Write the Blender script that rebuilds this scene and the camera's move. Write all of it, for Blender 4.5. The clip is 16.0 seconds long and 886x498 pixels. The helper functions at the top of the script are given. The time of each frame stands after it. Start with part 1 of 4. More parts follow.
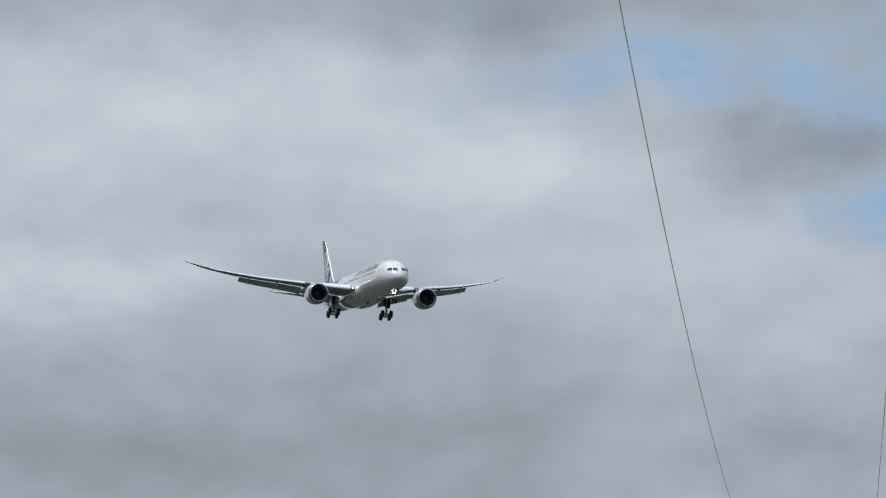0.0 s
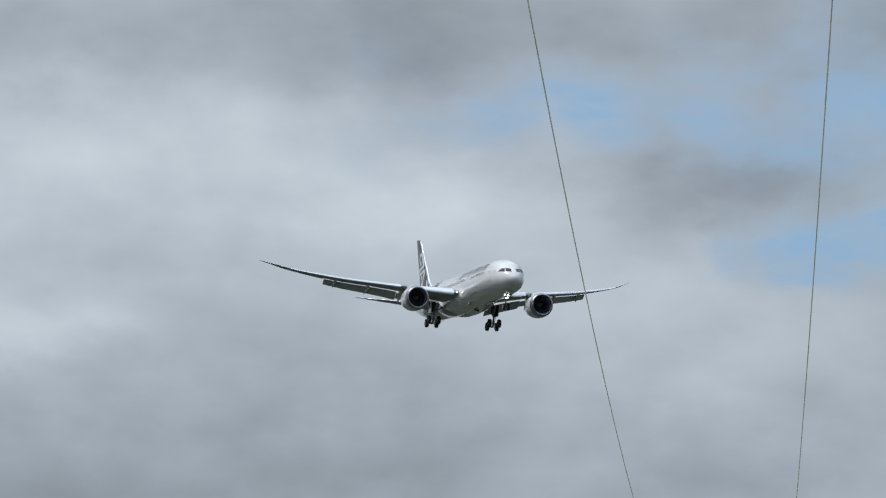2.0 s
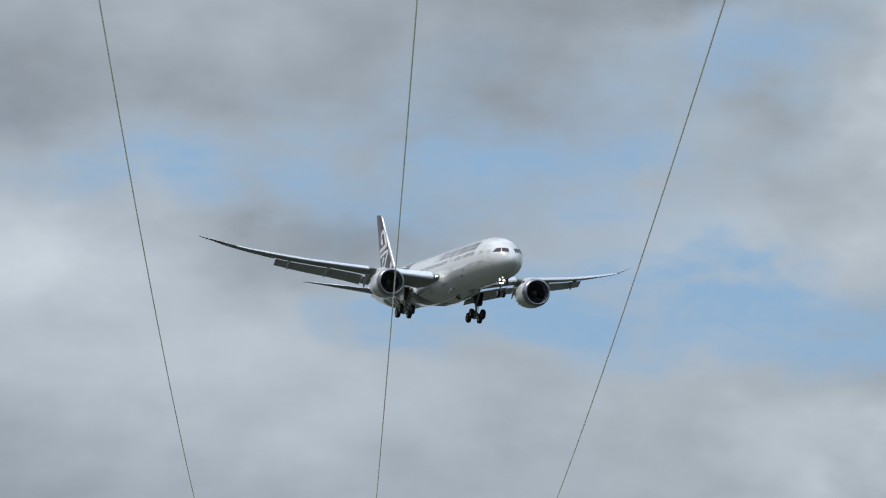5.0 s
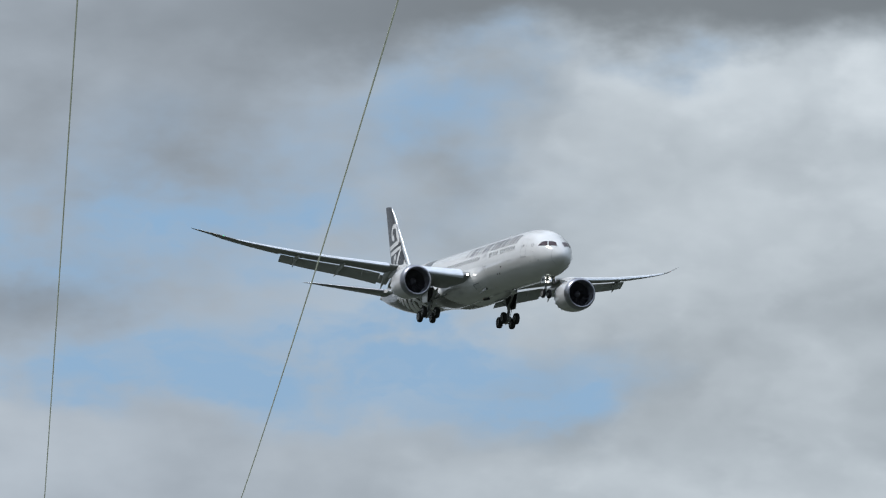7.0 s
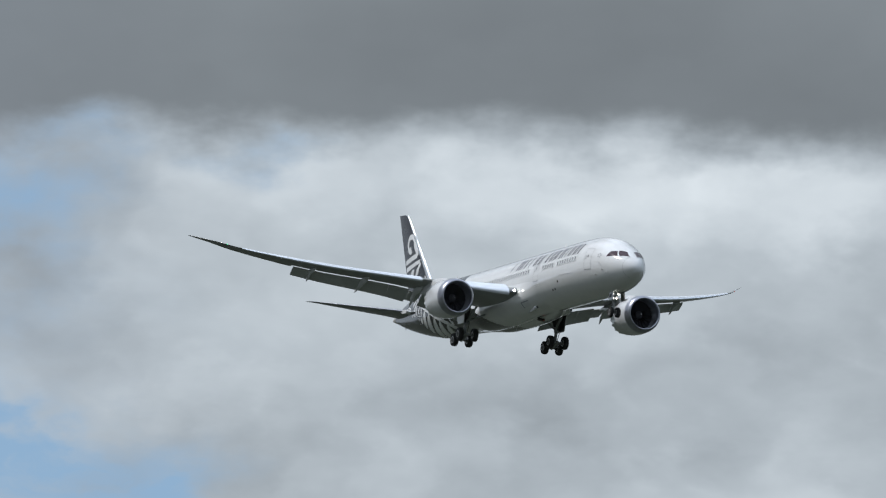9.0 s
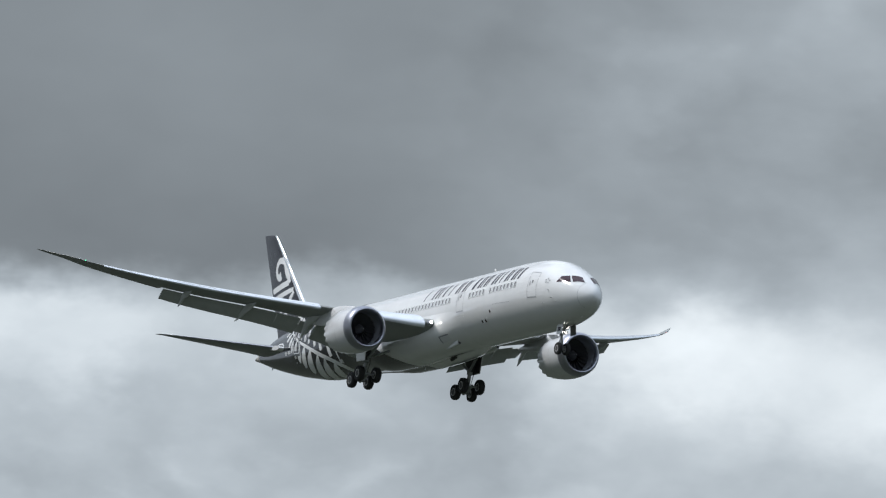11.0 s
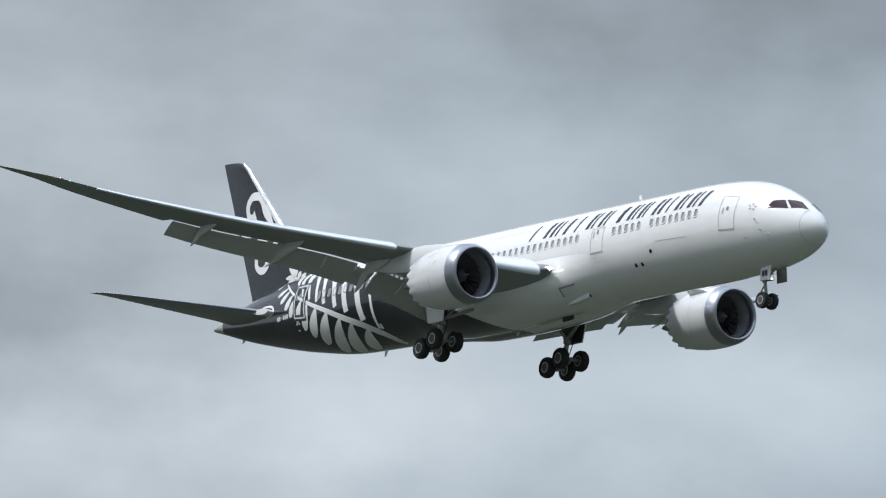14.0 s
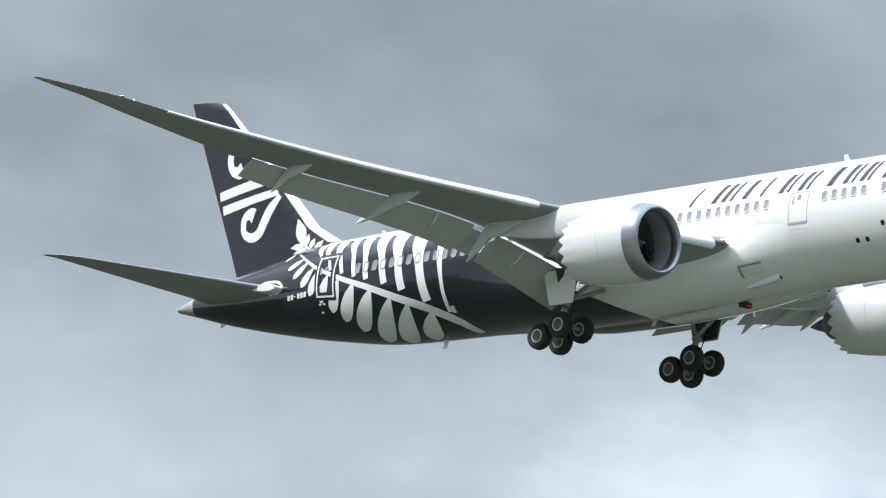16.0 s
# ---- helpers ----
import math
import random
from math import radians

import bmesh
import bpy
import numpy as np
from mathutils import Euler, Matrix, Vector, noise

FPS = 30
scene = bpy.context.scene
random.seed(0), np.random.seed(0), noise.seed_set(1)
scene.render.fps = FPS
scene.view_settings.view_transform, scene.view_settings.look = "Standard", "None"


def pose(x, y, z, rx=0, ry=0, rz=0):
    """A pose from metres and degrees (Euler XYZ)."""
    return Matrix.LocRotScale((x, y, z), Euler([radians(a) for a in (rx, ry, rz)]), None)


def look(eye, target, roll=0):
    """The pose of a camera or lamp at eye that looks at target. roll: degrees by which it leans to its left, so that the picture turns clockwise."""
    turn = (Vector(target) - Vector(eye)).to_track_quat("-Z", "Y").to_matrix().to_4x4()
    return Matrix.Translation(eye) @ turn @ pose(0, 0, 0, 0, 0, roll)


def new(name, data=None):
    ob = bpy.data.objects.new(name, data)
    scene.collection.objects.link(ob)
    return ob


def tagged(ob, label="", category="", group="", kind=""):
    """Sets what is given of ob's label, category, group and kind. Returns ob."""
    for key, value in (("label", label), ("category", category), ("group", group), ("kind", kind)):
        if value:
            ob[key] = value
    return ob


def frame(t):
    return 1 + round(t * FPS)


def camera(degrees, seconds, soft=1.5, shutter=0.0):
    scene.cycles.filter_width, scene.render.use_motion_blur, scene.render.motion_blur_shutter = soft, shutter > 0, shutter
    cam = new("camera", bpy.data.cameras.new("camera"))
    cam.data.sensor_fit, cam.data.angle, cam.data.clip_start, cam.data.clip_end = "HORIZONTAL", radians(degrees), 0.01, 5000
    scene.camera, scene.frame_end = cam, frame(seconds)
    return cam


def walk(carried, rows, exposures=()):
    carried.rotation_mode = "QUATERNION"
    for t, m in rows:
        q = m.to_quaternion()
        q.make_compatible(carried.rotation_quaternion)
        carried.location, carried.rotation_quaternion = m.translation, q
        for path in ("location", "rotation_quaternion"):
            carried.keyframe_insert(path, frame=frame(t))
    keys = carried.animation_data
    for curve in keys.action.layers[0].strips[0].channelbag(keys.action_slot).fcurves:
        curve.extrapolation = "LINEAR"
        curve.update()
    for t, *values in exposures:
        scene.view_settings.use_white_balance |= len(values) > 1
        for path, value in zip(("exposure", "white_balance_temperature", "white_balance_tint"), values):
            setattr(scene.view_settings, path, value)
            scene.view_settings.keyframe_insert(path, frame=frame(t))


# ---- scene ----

# ---- camera and its path ----
cam = camera(5.75, 16.0, soft=1.2)
EYE = Vector((0.0, 0.0, 1.6))
PATH = [
    (0.00, 166.152, 5.971, 1.27),
    (0.10, 166.106, 5.973, 1.19),
    (0.30, 166.063, 5.983, 1.30),
    (0.50, 166.056, 6.004, 0.96),
    (1.00, 165.983, 6.069, 0.13),
    (1.50, 165.886, 6.155, 0.69),
    (2.00, 165.565, 6.263, 0.80),
    (2.50, 164.863, 6.328, 0.66),
    (3.00, 164.395, 6.372, 0.38),
    (3.50, 164.071, 6.452, 0.55),
    (4.00, 163.768, 6.535, 1.44),
    (4.50, 163.374, 6.619, 1.92),
    (5.00, 162.912, 6.703, 2.14),
    (5.50, 162.406, 6.795, 2.19),
    (6.00, 161.875, 6.899, 2.16),
    (6.50, 161.341, 7.023, 2.12),
    (7.00, 160.825, 7.166, 2.12),
    (7.50, 160.229, 7.302, 2.12),
    (8.00, 159.540, 7.482, 2.38),
    (8.50, 158.834, 7.703, 2.18),
    (9.00, 158.094, 7.880, 2.21),
    (9.50, 157.078, 8.062, 2.27),
    (10.00, 155.809, 8.366, 2.16),
    (10.20, 155.316, 8.504, 2.61),
    (10.50, 154.592, 8.678, 2.92),
    (11.00, 153.348, 8.930, 2.81),
    (11.50, 152.039, 9.152, 2.29),
    (12.00, 150.643, 9.369, 1.77),
    (12.30, 149.754, 9.505, 1.63),
    (12.50, 149.146, 9.592, 1.59),
    (13.00, 147.643, 9.835, 1.61),
    (13.50, 145.995, 10.121, 1.57),
    (14.00, 143.778, 10.360, 1.70),
    (14.50, 141.441, 10.672, 1.67),
    (15.00, 139.027, 11.029, 2.05),
    (15.50, 136.288, 11.392, 2.23),
    (16.00, 132.982, 11.795, 2.24),
]


def sway(t):
    """The holder of the camera shifts his weight: metres sideways."""
    k = np.interp(t, [0, 0.3, 0.5, 0.9, 1.3, 1.7, 2.3, 3.0, 4.2, 6.3, 7.5, 8.5, 16.0],
                  [-0.066, -0.004, 0.04, 0.044, 0.008, 0.015, -0.022, -0.018, -0.083, -0.195, -0.32, -0.375, -0.4])
    return Vector((-math.sin(radians(163.45)) * k, math.cos(radians(163.45)) * k, 0))


def aim(t, az, el, roll):
    a, e = radians(az), radians(el)
    way = Vector((math.cos(a) * math.cos(e), math.sin(a) * math.cos(e), math.sin(e)))
    return look(EYE + sway(t), EYE + sway(t) + way * 100, roll)


def opening(s):
    """Stops by which the camera opens as it turns from the bright cloud to the dull one; s: degrees right of azimuth 170."""
    return float(np.interp(s, [15.0, 22.0, 30.0, 37.0], [0.0, 0.18, 0.35, 0.8]))


EXPOSURES = [(t, opening(170.0 - a) + float(np.interp(t, [9.4, 10.0, 12.3, 13.0, 13.5, 14.5, 16.0], [0.0, 0.12, -0.05, 0.03, 0.1, 0.05, 0.02]))) for t, a, e, r in PATH]
walk(cam, [(t, aim(t, a, e, r)) for t, a, e, r in PATH], exposures=EXPOSURES)

# ---- world and sun ----
SUN_AZ, SUN_EL = 246.0, 54.0      # degrees, azimuth from +x towards +y


def nodes_of(tree):
    tree.nodes.clear()

    def make(kind, inputs=(), **props):
        n = tree.nodes.new(kind)
        for k, v in props.items():
            setattr(n, k, v)
        for k, v in dict(inputs).items():
            if isinstance(v, bpy.types.NodeSocket):
                tree.links.new(v, n.inputs[k])
            else:
                n.inputs[k].default_value = v
        return n
    return make


def mth(make, op, a, b=0.0, c=0.0):
    return make("ShaderNodeMath", {0: a, 1: b, 2: c}, operation=op).outputs[0]


def sky_world():
    """Broken cloud over blue sky. s: degrees to the right of azimuth 170, v: degrees above the horizon."""
    world = bpy.data.worlds.new("sky")
    world.use_nodes = True
    scene.world = world
    mk = nodes_of(world.node_tree)
    co = mk("ShaderNodeTexCoord").outputs["Generated"]
    x, y, z = mk("ShaderNodeSeparateXYZ", {0: co}).outputs
    az = mth(mk, "MULTIPLY", mth(mk, "ARCTAN2", y, x), 57.29578)
    s = mth(mk, "FLOORED_MODULO", mth(mk, "SUBTRACT", 350.0, az), 360.0)
    s = mth(mk, "SUBTRACT", s, 180.0)
    v = mth(mk, "MULTIPLY", mth(mk, "ARCSINE", z), 57.29578)
    flat = mk("ShaderNodeCombineXYZ", {0: s, 1: mth(mk, "MULTIPLY", v, 1.7), 2: 0.0}).outputs[0]
    # ragged cloud edges: the coordinates wander
    warp = mk("ShaderNodeTexNoise", {"Vector": flat, "Scale": 0.7, "Detail": 5.0, "Roughness": 0.55}, noise_dimensions="2D").outputs["Color"]
    warp = mk("ShaderNodeVectorMath", {0: warp, 1: (0.5, 0.5, 0.5)}, operation="SUBTRACT").outputs[0]
    warp = mk("ShaderNodeVectorMath", {0: warp, 1: (1.7, 0.75, 0.0)}, operation="MULTIPLY").outputs[0]
    sv = mk("ShaderNodeVectorMath", {0: mk("ShaderNodeCombineXYZ", {0: s, 1: v, 2: 0.0}).outputs[0], 1: warp}, operation="ADD").outputs[0]
    ws, wv, _ = mk("ShaderNodeSeparateXYZ", {0: sv}).outputs
    fbm = mk("ShaderNodeTexNoise", {"Vector": flat, "Scale": 0.42, "Detail": 4.0, "Roughness": 0.48}, noise_dimensions="2D").outputs["Fac"]
    fine = mk("ShaderNodeTexNoise", {"Vector": flat, "Scale": 1.5, "Detail": 4.0, "Roughness": 0.5}, noise_dimensions="2D").outputs["Fac"]

    def patch(total, s0, v0, a, b, amount):
        q = mk("ShaderNodeVectorMath", {0: sv, 1: (1 / a, 1 / b, 0), 2: (-s0 / a, -v0 / b, 0)}, operation="MULTIPLY_ADD").outputs[0]
        q = mk("ShaderNodeVectorMath", {0: q, 1: q}, operation="DOT_PRODUCT").outputs["Value"]
        g = mth(mk, "POWER", 0.36788, q)
        return mth(mk, "MULTIPLY_ADD", g, amount, total)

    def step(value, lo, hi):
        return mk("ShaderNodeMapRange", {0: value, 1: lo, 2: hi}, interpolation_type="SMOOTHSTEP").outputs[0]

    # brightness of the cloud; thinner and brighter overhead
    lum = mth(mk, "MULTIPLY_ADD", mth(mk, "SUBTRACT", fbm, 0.5), 0.26, 0.44)
    lum = mth(mk, "MULTIPLY_ADD", mth(mk, "SUBTRACT", fine, 0.5), mth(mk, "MULTIPLY_ADD", step(s, 20.0, 28.0), -0.06, 0.12), lum)
    lum = mth(mk, "MULTIPLY_ADD", step(v, 18.0, 60.0), 0.45, lum)
    wide = mk("ShaderNodeTexNoise", {"Vector": co, "Scale": 3.2, "Detail": 5.0, "Roughness": 0.5}).outputs["Fac"]
    lum = mth(mk, "MULTIPLY_ADD", mth(mk, "MULTIPLY", step(v, 15.0, 30.0), mth(mk, "SUBTRACT", wide, 0.5)), 2.2, lum)
    # cottony billows: soft bright cells
    cell = mk("ShaderNodeTexVoronoi", {"Vector": mk("ShaderNodeVectorMath", {0: sv, 1: (1.0, 1.5, 0.0)}, operation="MULTIPLY").outputs[0], "Scale": 0.95, "Smoothness": 1.0, "Detail": 2.0, "Roughness": 0.45}, feature="SMOOTH_F1", voronoi_dimensions="2D").outputs["Distance"]
    there = mth(mk, "MULTIPLY", step(s, 7.5, 10.5), mth(mk, "SUBTRACT", 1.0, step(s, 17.0, 21.0)))
    lum = mth(mk, "MULTIPLY_ADD", mth(mk, "MULTIPLY", there, mth(mk, "SUBTRACT", 0.85, cell)), 0.17, lum)
    lum = mth(mk, "MULTIPLY_ADD", step(s, 24.0, 32.0), 0.04, lum)
    for row in ((2.0, 7.6, 1.6, 0.35, -0.08), (4.5, 7.75, 1.4, 0.35, -0.09), (1.8, 6.8, 1.6, 0.5, 0.17), (4.15, 6.6, 0.9, 0.45, 0.15),
                (1.4, 5.8, 0.7, 0.25, 0.15), (5.3, 5.85, 1.3, 0.3, 0.07), (6.2, 4.8, 1.0, 0.5, -0.08), (3.0, 4.6, 2.6, 0.6, -0.10), (2.4, 6.3, 2.4, 1.3, 0.025), (6.3, 6.6, 0.8, 0.22, -0.11)):
        lum = patch(lum, *row)
    for row in ((7.4, 7.75, 1.1, 0.4, -0.085), (7.2, 5.4, 1.2, 0.4, 0.04), (7.3, 8.25, 0.9, 0.4, -0.07), (6.8, 6.8, 0.7, 0.25, -0.06),
                (10.6, 8.2, 0.4, 0.25, 0.04), (12.3, 8.2, 0.8, 0.4, 0.02), (12.6, 7.2, 1.2, 0.6, 0.01), (11.2, 7.7, 1.2, 0.5, 0.04), (10.3, 5.6, 1.6, 0.35, 0.05), (8.6, 5.5, 1.3, 0.4, -0.04)):
        lum = patch(lum, *row)
    # middle and east
    for row in ((13.4, 8.3, 1.5, 0.33, 0.26), (10.5, 8.25, 0.7, 0.3, 0.05), (14.6, 7.1, 1.0, 0.45, -0.07), (14.5, 6.2, 0.9, 0.35, 0.12),
                (12.0, 7.3, 1.2, 0.4, 0.05), (14.6, 7.6, 2.8, 0.8, 0.01), (10.8, 6.8, 0.8, 0.5, 0.045), (15.8, 7.8, 1.8, 1.2, 0.025), (12.2, 8.3, 0.8, 0.35, 0.04), (20.6, 8.1, 1.3, 0.62, 0.62), (18.3, 8.3, 1.0, 0.45, 0.42)):
        lum = patch(lum, *row)
    for row in ((23.1, 8.3, 0.3, 0.3, 0.25), (20.5, 9.7, 3.5, 0.5, -0.09), (29.4, 12.1, 5.0, 0.8, -0.19), (28.0, 9.4, 3.0, 0.6, 0.13), (33.4, 9.6, 1.0, 0.4, 0.16),
                (31.1, 9.75, 0.55, 0.42, 0.3), (31.1, 9.85, 0.33, 0.26, 0.25), (39.3, 10.2, 1.3, 0.6, 0.36), (34.6, 10.2, 1.6, 0.5, 0.09), (36.8, 12.9, 3.2, 1.3, -0.11), (22.6, 10.5, 1.6, 0.5, -0.03), (22.6, 8.9, 1.7, 0.5, 0.13), (22.9, 11.6, 2.0, 0.7, 0.05), (23.3, 9.9, 0.9, 0.6, -0.05), (25.8, 11.9, 1.5, 0.6, 0.07), (25.3, 9.2, 1.2, 0.5, 0.08), (31.3, 12.2, 2.2, 0.7, -0.04), (31.2, 10.7, 1.2, 0.7, 0.08), (26.5, 10.2, 2.0, 0.8, 0.06), (39.0, 13.0, 2.0, 0.9, -0.06), (36.0, 12.3, 1.4, 0.7, 0.05), (34.3, 12.6, 0.9, 0.6, -0.05), (38.8, 10.4, 1.9, 0.8, 0.15)):
        lum = patch(lum, *row)
    # a flat dark cloud base high up
    shelf = mth(mk, "MULTIPLY", step(mth(mk, "MULTIPLY_ADD", step(s, 8.5, 13.5), -0.2, wv), 8.2, 8.66), mth(mk, "MULTIPLY", step(s, 5.5, 9.5), mth(mk, "SUBTRACT", 1.0, step(s, 15.5, 20.5))))
    shelf = mth(mk, "MULTIPLY", shelf, mth(mk, "SUBTRACT", 1.0, step(v, 12.0, 18.0)))
    dim = mk("ShaderNodeMix", {0: mth(mk, "MULTIPLY", shelf, 0.93), 2: lum, 3: mth(mk, "MULTIPLY_ADD", step(v, 8.9, 10.2), 0.05, mth(mk, "MULTIPLY_ADD", fbm, 0.08, 0.157))}, data_type="FLOAT").outputs[0]
    lum = mth(mk, "MAXIMUM", dim, 0.12)
    # holes that show the blue
    hole = 0.0
    for row in ((5.05, 7.05, 0.7, 0.3, 0.6), (6.3, 7.1, 1.0, 0.45, 0.5), (6.7, 6.22, 0.34, 0.15, 0.75), (7.55, 6.28, 0.6, 0.2, 0.9), (8.4, 6.02, 0.5, 0.2, 0.75), (6.9, 7.35, 2.2, 0.6, 0.32), (8.7, 7.7, 1.3, 0.8, 0.32),
                (7.8, 7.15, 0.8, 0.4, 0.6), (8.65, 6.42, 1.0, 0.24, 1.2), (9.35, 6.32, 0.78, 0.28, 1.6), (7.4, 6.35, 0.6, 0.2, 0.6), (9.2, 8.2, 0.6, 0.4, 0.5)):
        hole = patch(hole, *row)
    for row in ((10.65, 8.43, 0.4, 0.13, 0.6), (9.4, 8.5, 0.5, 0.16, 0.4), (4.1, 7.6, 0.5, 0.2, 0.3), (39.5, 10.2, 1.0, 0.5, 0.4), (3.9, 6.9, 0.4, 0.15, 0.3), (30.2, 9.1, 1.6, 0.4, 0.25)):
        hole = patch(hole, *row)
    hole = mth(mk, "MULTIPLY", hole, mth(mk, "MULTIPLY_ADD", fine, 2.4, -0.2))
    veil = mk("ShaderNodeTexNoise", {"Vector": mk("ShaderNodeVectorMath", {0: sv, 1: (1.0, 2.6, 0.0)}, operation="MULTIPLY").outputs[0], "Scale": 1.1, "Detail": 6.0, "Roughness": 0.58}, noise_dimensions="2D").outputs["Fac"]
    hole = mth(mk, "MULTIPLY", step(hole, 0.0, 1.35), mth(mk, "SUBTRACT", 1.0, shelf))
    hole = mth(mk, "MULTIPLY", hole, mth(mk, "MULTIPLY_ADD", step(veil, 0.4, 0.68), -0.34, 1.0))
    sky = mk("ShaderNodeTexSky", sky_type="NISHITA", sun_disc=False, sun_elevation=radians(SUN_EL), sun_rotation=radians(90 - SUN_AZ), air_density=1.6, dust_density=0.3, ozone_density=3.0)
    blue = mk("ShaderNodeVectorMath", {0: sky.outputs[0], 3: 0.085}, operation="SCALE").outputs[0]
    blue = mk("ShaderNodeMix", {0: 0.75, 6: blue, 7: (0.235, 0.415, 0.68, 1)}, data_type="RGBA").outputs[2]
    cool = mk("ShaderNodeMix", {0: step(s, 7.0, 11.0), 6: (0.875, 1.0, 1.14, 1), 7: (0.885, 1.0, 1.10, 1)}, data_type="RGBA").outputs[2]
    cool = mk("ShaderNodeMix", {0: step(s, 20.0, 30.0), 6: cool, 7: (0.85, 1.0, 1.145, 1)}, data_type="RGBA").outputs[2]
    bright = mk("ShaderNodeMix", {0: step(s, 26.0, 36.0), 6: (0.925, 1.0, 1.055, 1), 7: (0.86, 1.0, 1.11, 1)}, data_type="RGBA").outputs[2]
    tone = mk("ShaderNodeMix", {0: step(lum, 0.35, 0.95), 6: cool, 7: bright}, data_type="RGBA").outputs[2]
    tone = mk("ShaderNodeMix", {0: step(v, 20.0, 45.0), 6: tone, 7: (0.86, 1.0, 1.2, 1)}, data_type="RGBA").outputs[2]
    grey = mk("ShaderNodeVectorMath", {0: tone, 3: lum}, operation="SCALE").outputs[0]
    col = mk("ShaderNodeMix", {0: hole, 6: grey, 7: blue}, data_type="RGBA").outputs[2]
    # duller cloud eastwards, low down
    dull = mk("ShaderNodeMapRange", {0: s, 1: 15.0, 2: 22.0, 3: 0.0, 4: 0.18}).outputs[0]
    dull = mth(mk, "ADD", dull, mk("ShaderNodeMapRange", {0: s, 1: 22.0, 2: 30.0, 3: 0.0, 4: 0.17}).outputs[0])
    dull = mth(mk, "ADD", dull, mk("ShaderNodeMapRange", {0: s, 1: 30.0, 2: 37.0, 3: 0.0, 4: 0.45}).outputs[0])
    dull = mth(mk, "MULTIPLY", dull, mth(mk, "MULTIPLY", mth(mk, "SUBTRACT", 1.0, step(v, 16.0, 30.0)), mth(mk, "SUBTRACT", 1.0, step(s, 45.0, 75.0))))
    col = mk("ShaderNodeVectorMath", {0: col, 3: mth(mk, "POWER", 0.5, dull)}, operation="SCALE").outputs[0]
    # sky out of view dimmed low on the far sides, to darken the aircraft's flank
    unseen_dim = mth(mk, "MULTIPLY", step(mth(mk, "ABSOLUTE", mth(mk, "SUBTRACT", s, 20.0)), 50.0, 85.0), mth(mk, "SUBTRACT", 1.0, step(v, 22.0, 42.0)))
    col = mk("ShaderNodeVectorMath", {0: col, 3: mth(mk, "MULTIPLY_ADD", unseen_dim, -0.38, 1.0)}, operation="SCALE").outputs[0]
    bg = mk("ShaderNodeBackground", {"Color": col, "Strength": 1.0})
    mk("ShaderNodeOutputWorld", {0: bg.outputs[0]})


sky_world()
sun = new("sun", bpy.data.lights.new("sun", "SUN"))
sun.data.energy, sun.data.angle, sun.data.color = 2.35, radians(5.0), (1.0, 0.975, 0.945)
_a, _e = radians(SUN_AZ), radians(SUN_EL)
sun.matrix_world = look((math.cos(_a) * math.cos(_e) * 100, math.sin(_a) * math.cos(_e) * 100, math.sin(_e) * 100), (0, 0, 0))


# ---- materials ----
def material(name, color, rough=0.5, metal=0.0, vary=0.12, scale=1.5, fine=14.0, bump=0.0, coat=0.0, spec=0.5, emit=None):
    m = bpy.data.materials.new(name)
    m.use_nodes = True
    mk = nodes_of(m.node_tree)
    co = mk("ShaderNodeTexCoord").outputs["Object"]
    a = mk("ShaderNodeTexNoise", {"Vector": co, "Scale": scale, "Detail": 4.0}).outputs["Fac"]
    b = mk("ShaderNodeTexNoise", {"Vector": co, "Scale": fine, "Detail": 3.0}).outputs["Fac"]
    mixed = mth(mk, "ADD", mth(mk, "MULTIPLY", a, 0.65), mth(mk, "MULTIPLY", b, 0.35))
    lo = tuple(c * (1 - vary) for c in color) + (1,)
    hi = tuple(min(1.0, c * (1 + vary)) for c in color) + (1,)
    fac = mk("ShaderNodeMapRange", {0: mixed, 1: 0.3, 2: 0.7}).outputs[0]
    col = mk("ShaderNodeMix", {0: fac, 6: lo, 7: hi}, data_type="RGBA").outputs[2]
    rg = mk("ShaderNodeMapRange", {0: mixed, 1: 0.3, 2: 0.7, 3: max(0.02, rough - 0.08), 4: min(1, rough + 0.08)}).outputs[0]
    p = mk("ShaderNodeBsdfPrincipled", {"Base Color": col, "Roughness": rg, "Metallic": metal, "Coat Weight": coat, "Coat Roughness": 0.05, "Specular IOR Level": spec})
    if bump:
        bn = mk("ShaderNodeBump", {"Height": b, "Strength": bump, "Distance": 0.01})
        m.node_tree.links.new(bn.outputs[0], p.inputs["Normal"])
    if emit:
        p.inputs["Emission Color"].default_value = (*emit[:3], 1)
        p.inputs["Emission Strength"].default_value = emit[3]
    mk("ShaderNodeOutputMaterial", {0: p.outputs[0]})
    return m


WHITE = material("white_paint", (0.79, 0.80, 0.81), 0.2, vary=0.03, coat=0.5)
GREYWING = material("grey_wing_paint", (0.27, 0.285, 0.285), 0.38, vary=0.08)
BLACK = material("black_paint", (0.012, 0.013, 0.02), 0.3, vary=0.15, coat=0.25)
SILVER = material("bare_metal", (0.82, 0.83, 0.85), 0.22, 0.9, vary=0.08)
TYRE = material("tyre_rubber", (0.022, 0.022, 0.023), 0.8, vary=0.2, bump=0.3)
STEEL = material("gear_steel", (0.32, 0.33, 0.34), 0.45, 0.4, vary=0.15)
GLASS = material("dark_glass", (0.045, 0.018, 0.026), 0.08, vary=0.1)
BELLY = material("belly_paint", (0.60, 0.62, 0.63), 0.36, vary=0.07)
SLAT = material("slat_metal", (0.82, 0.87, 0.96), 0.16, 0.35, vary=0.05, coat=0.5)
FLAP = material("flap_paint", (0.45, 0.47, 0.47), 0.42, vary=0.08)
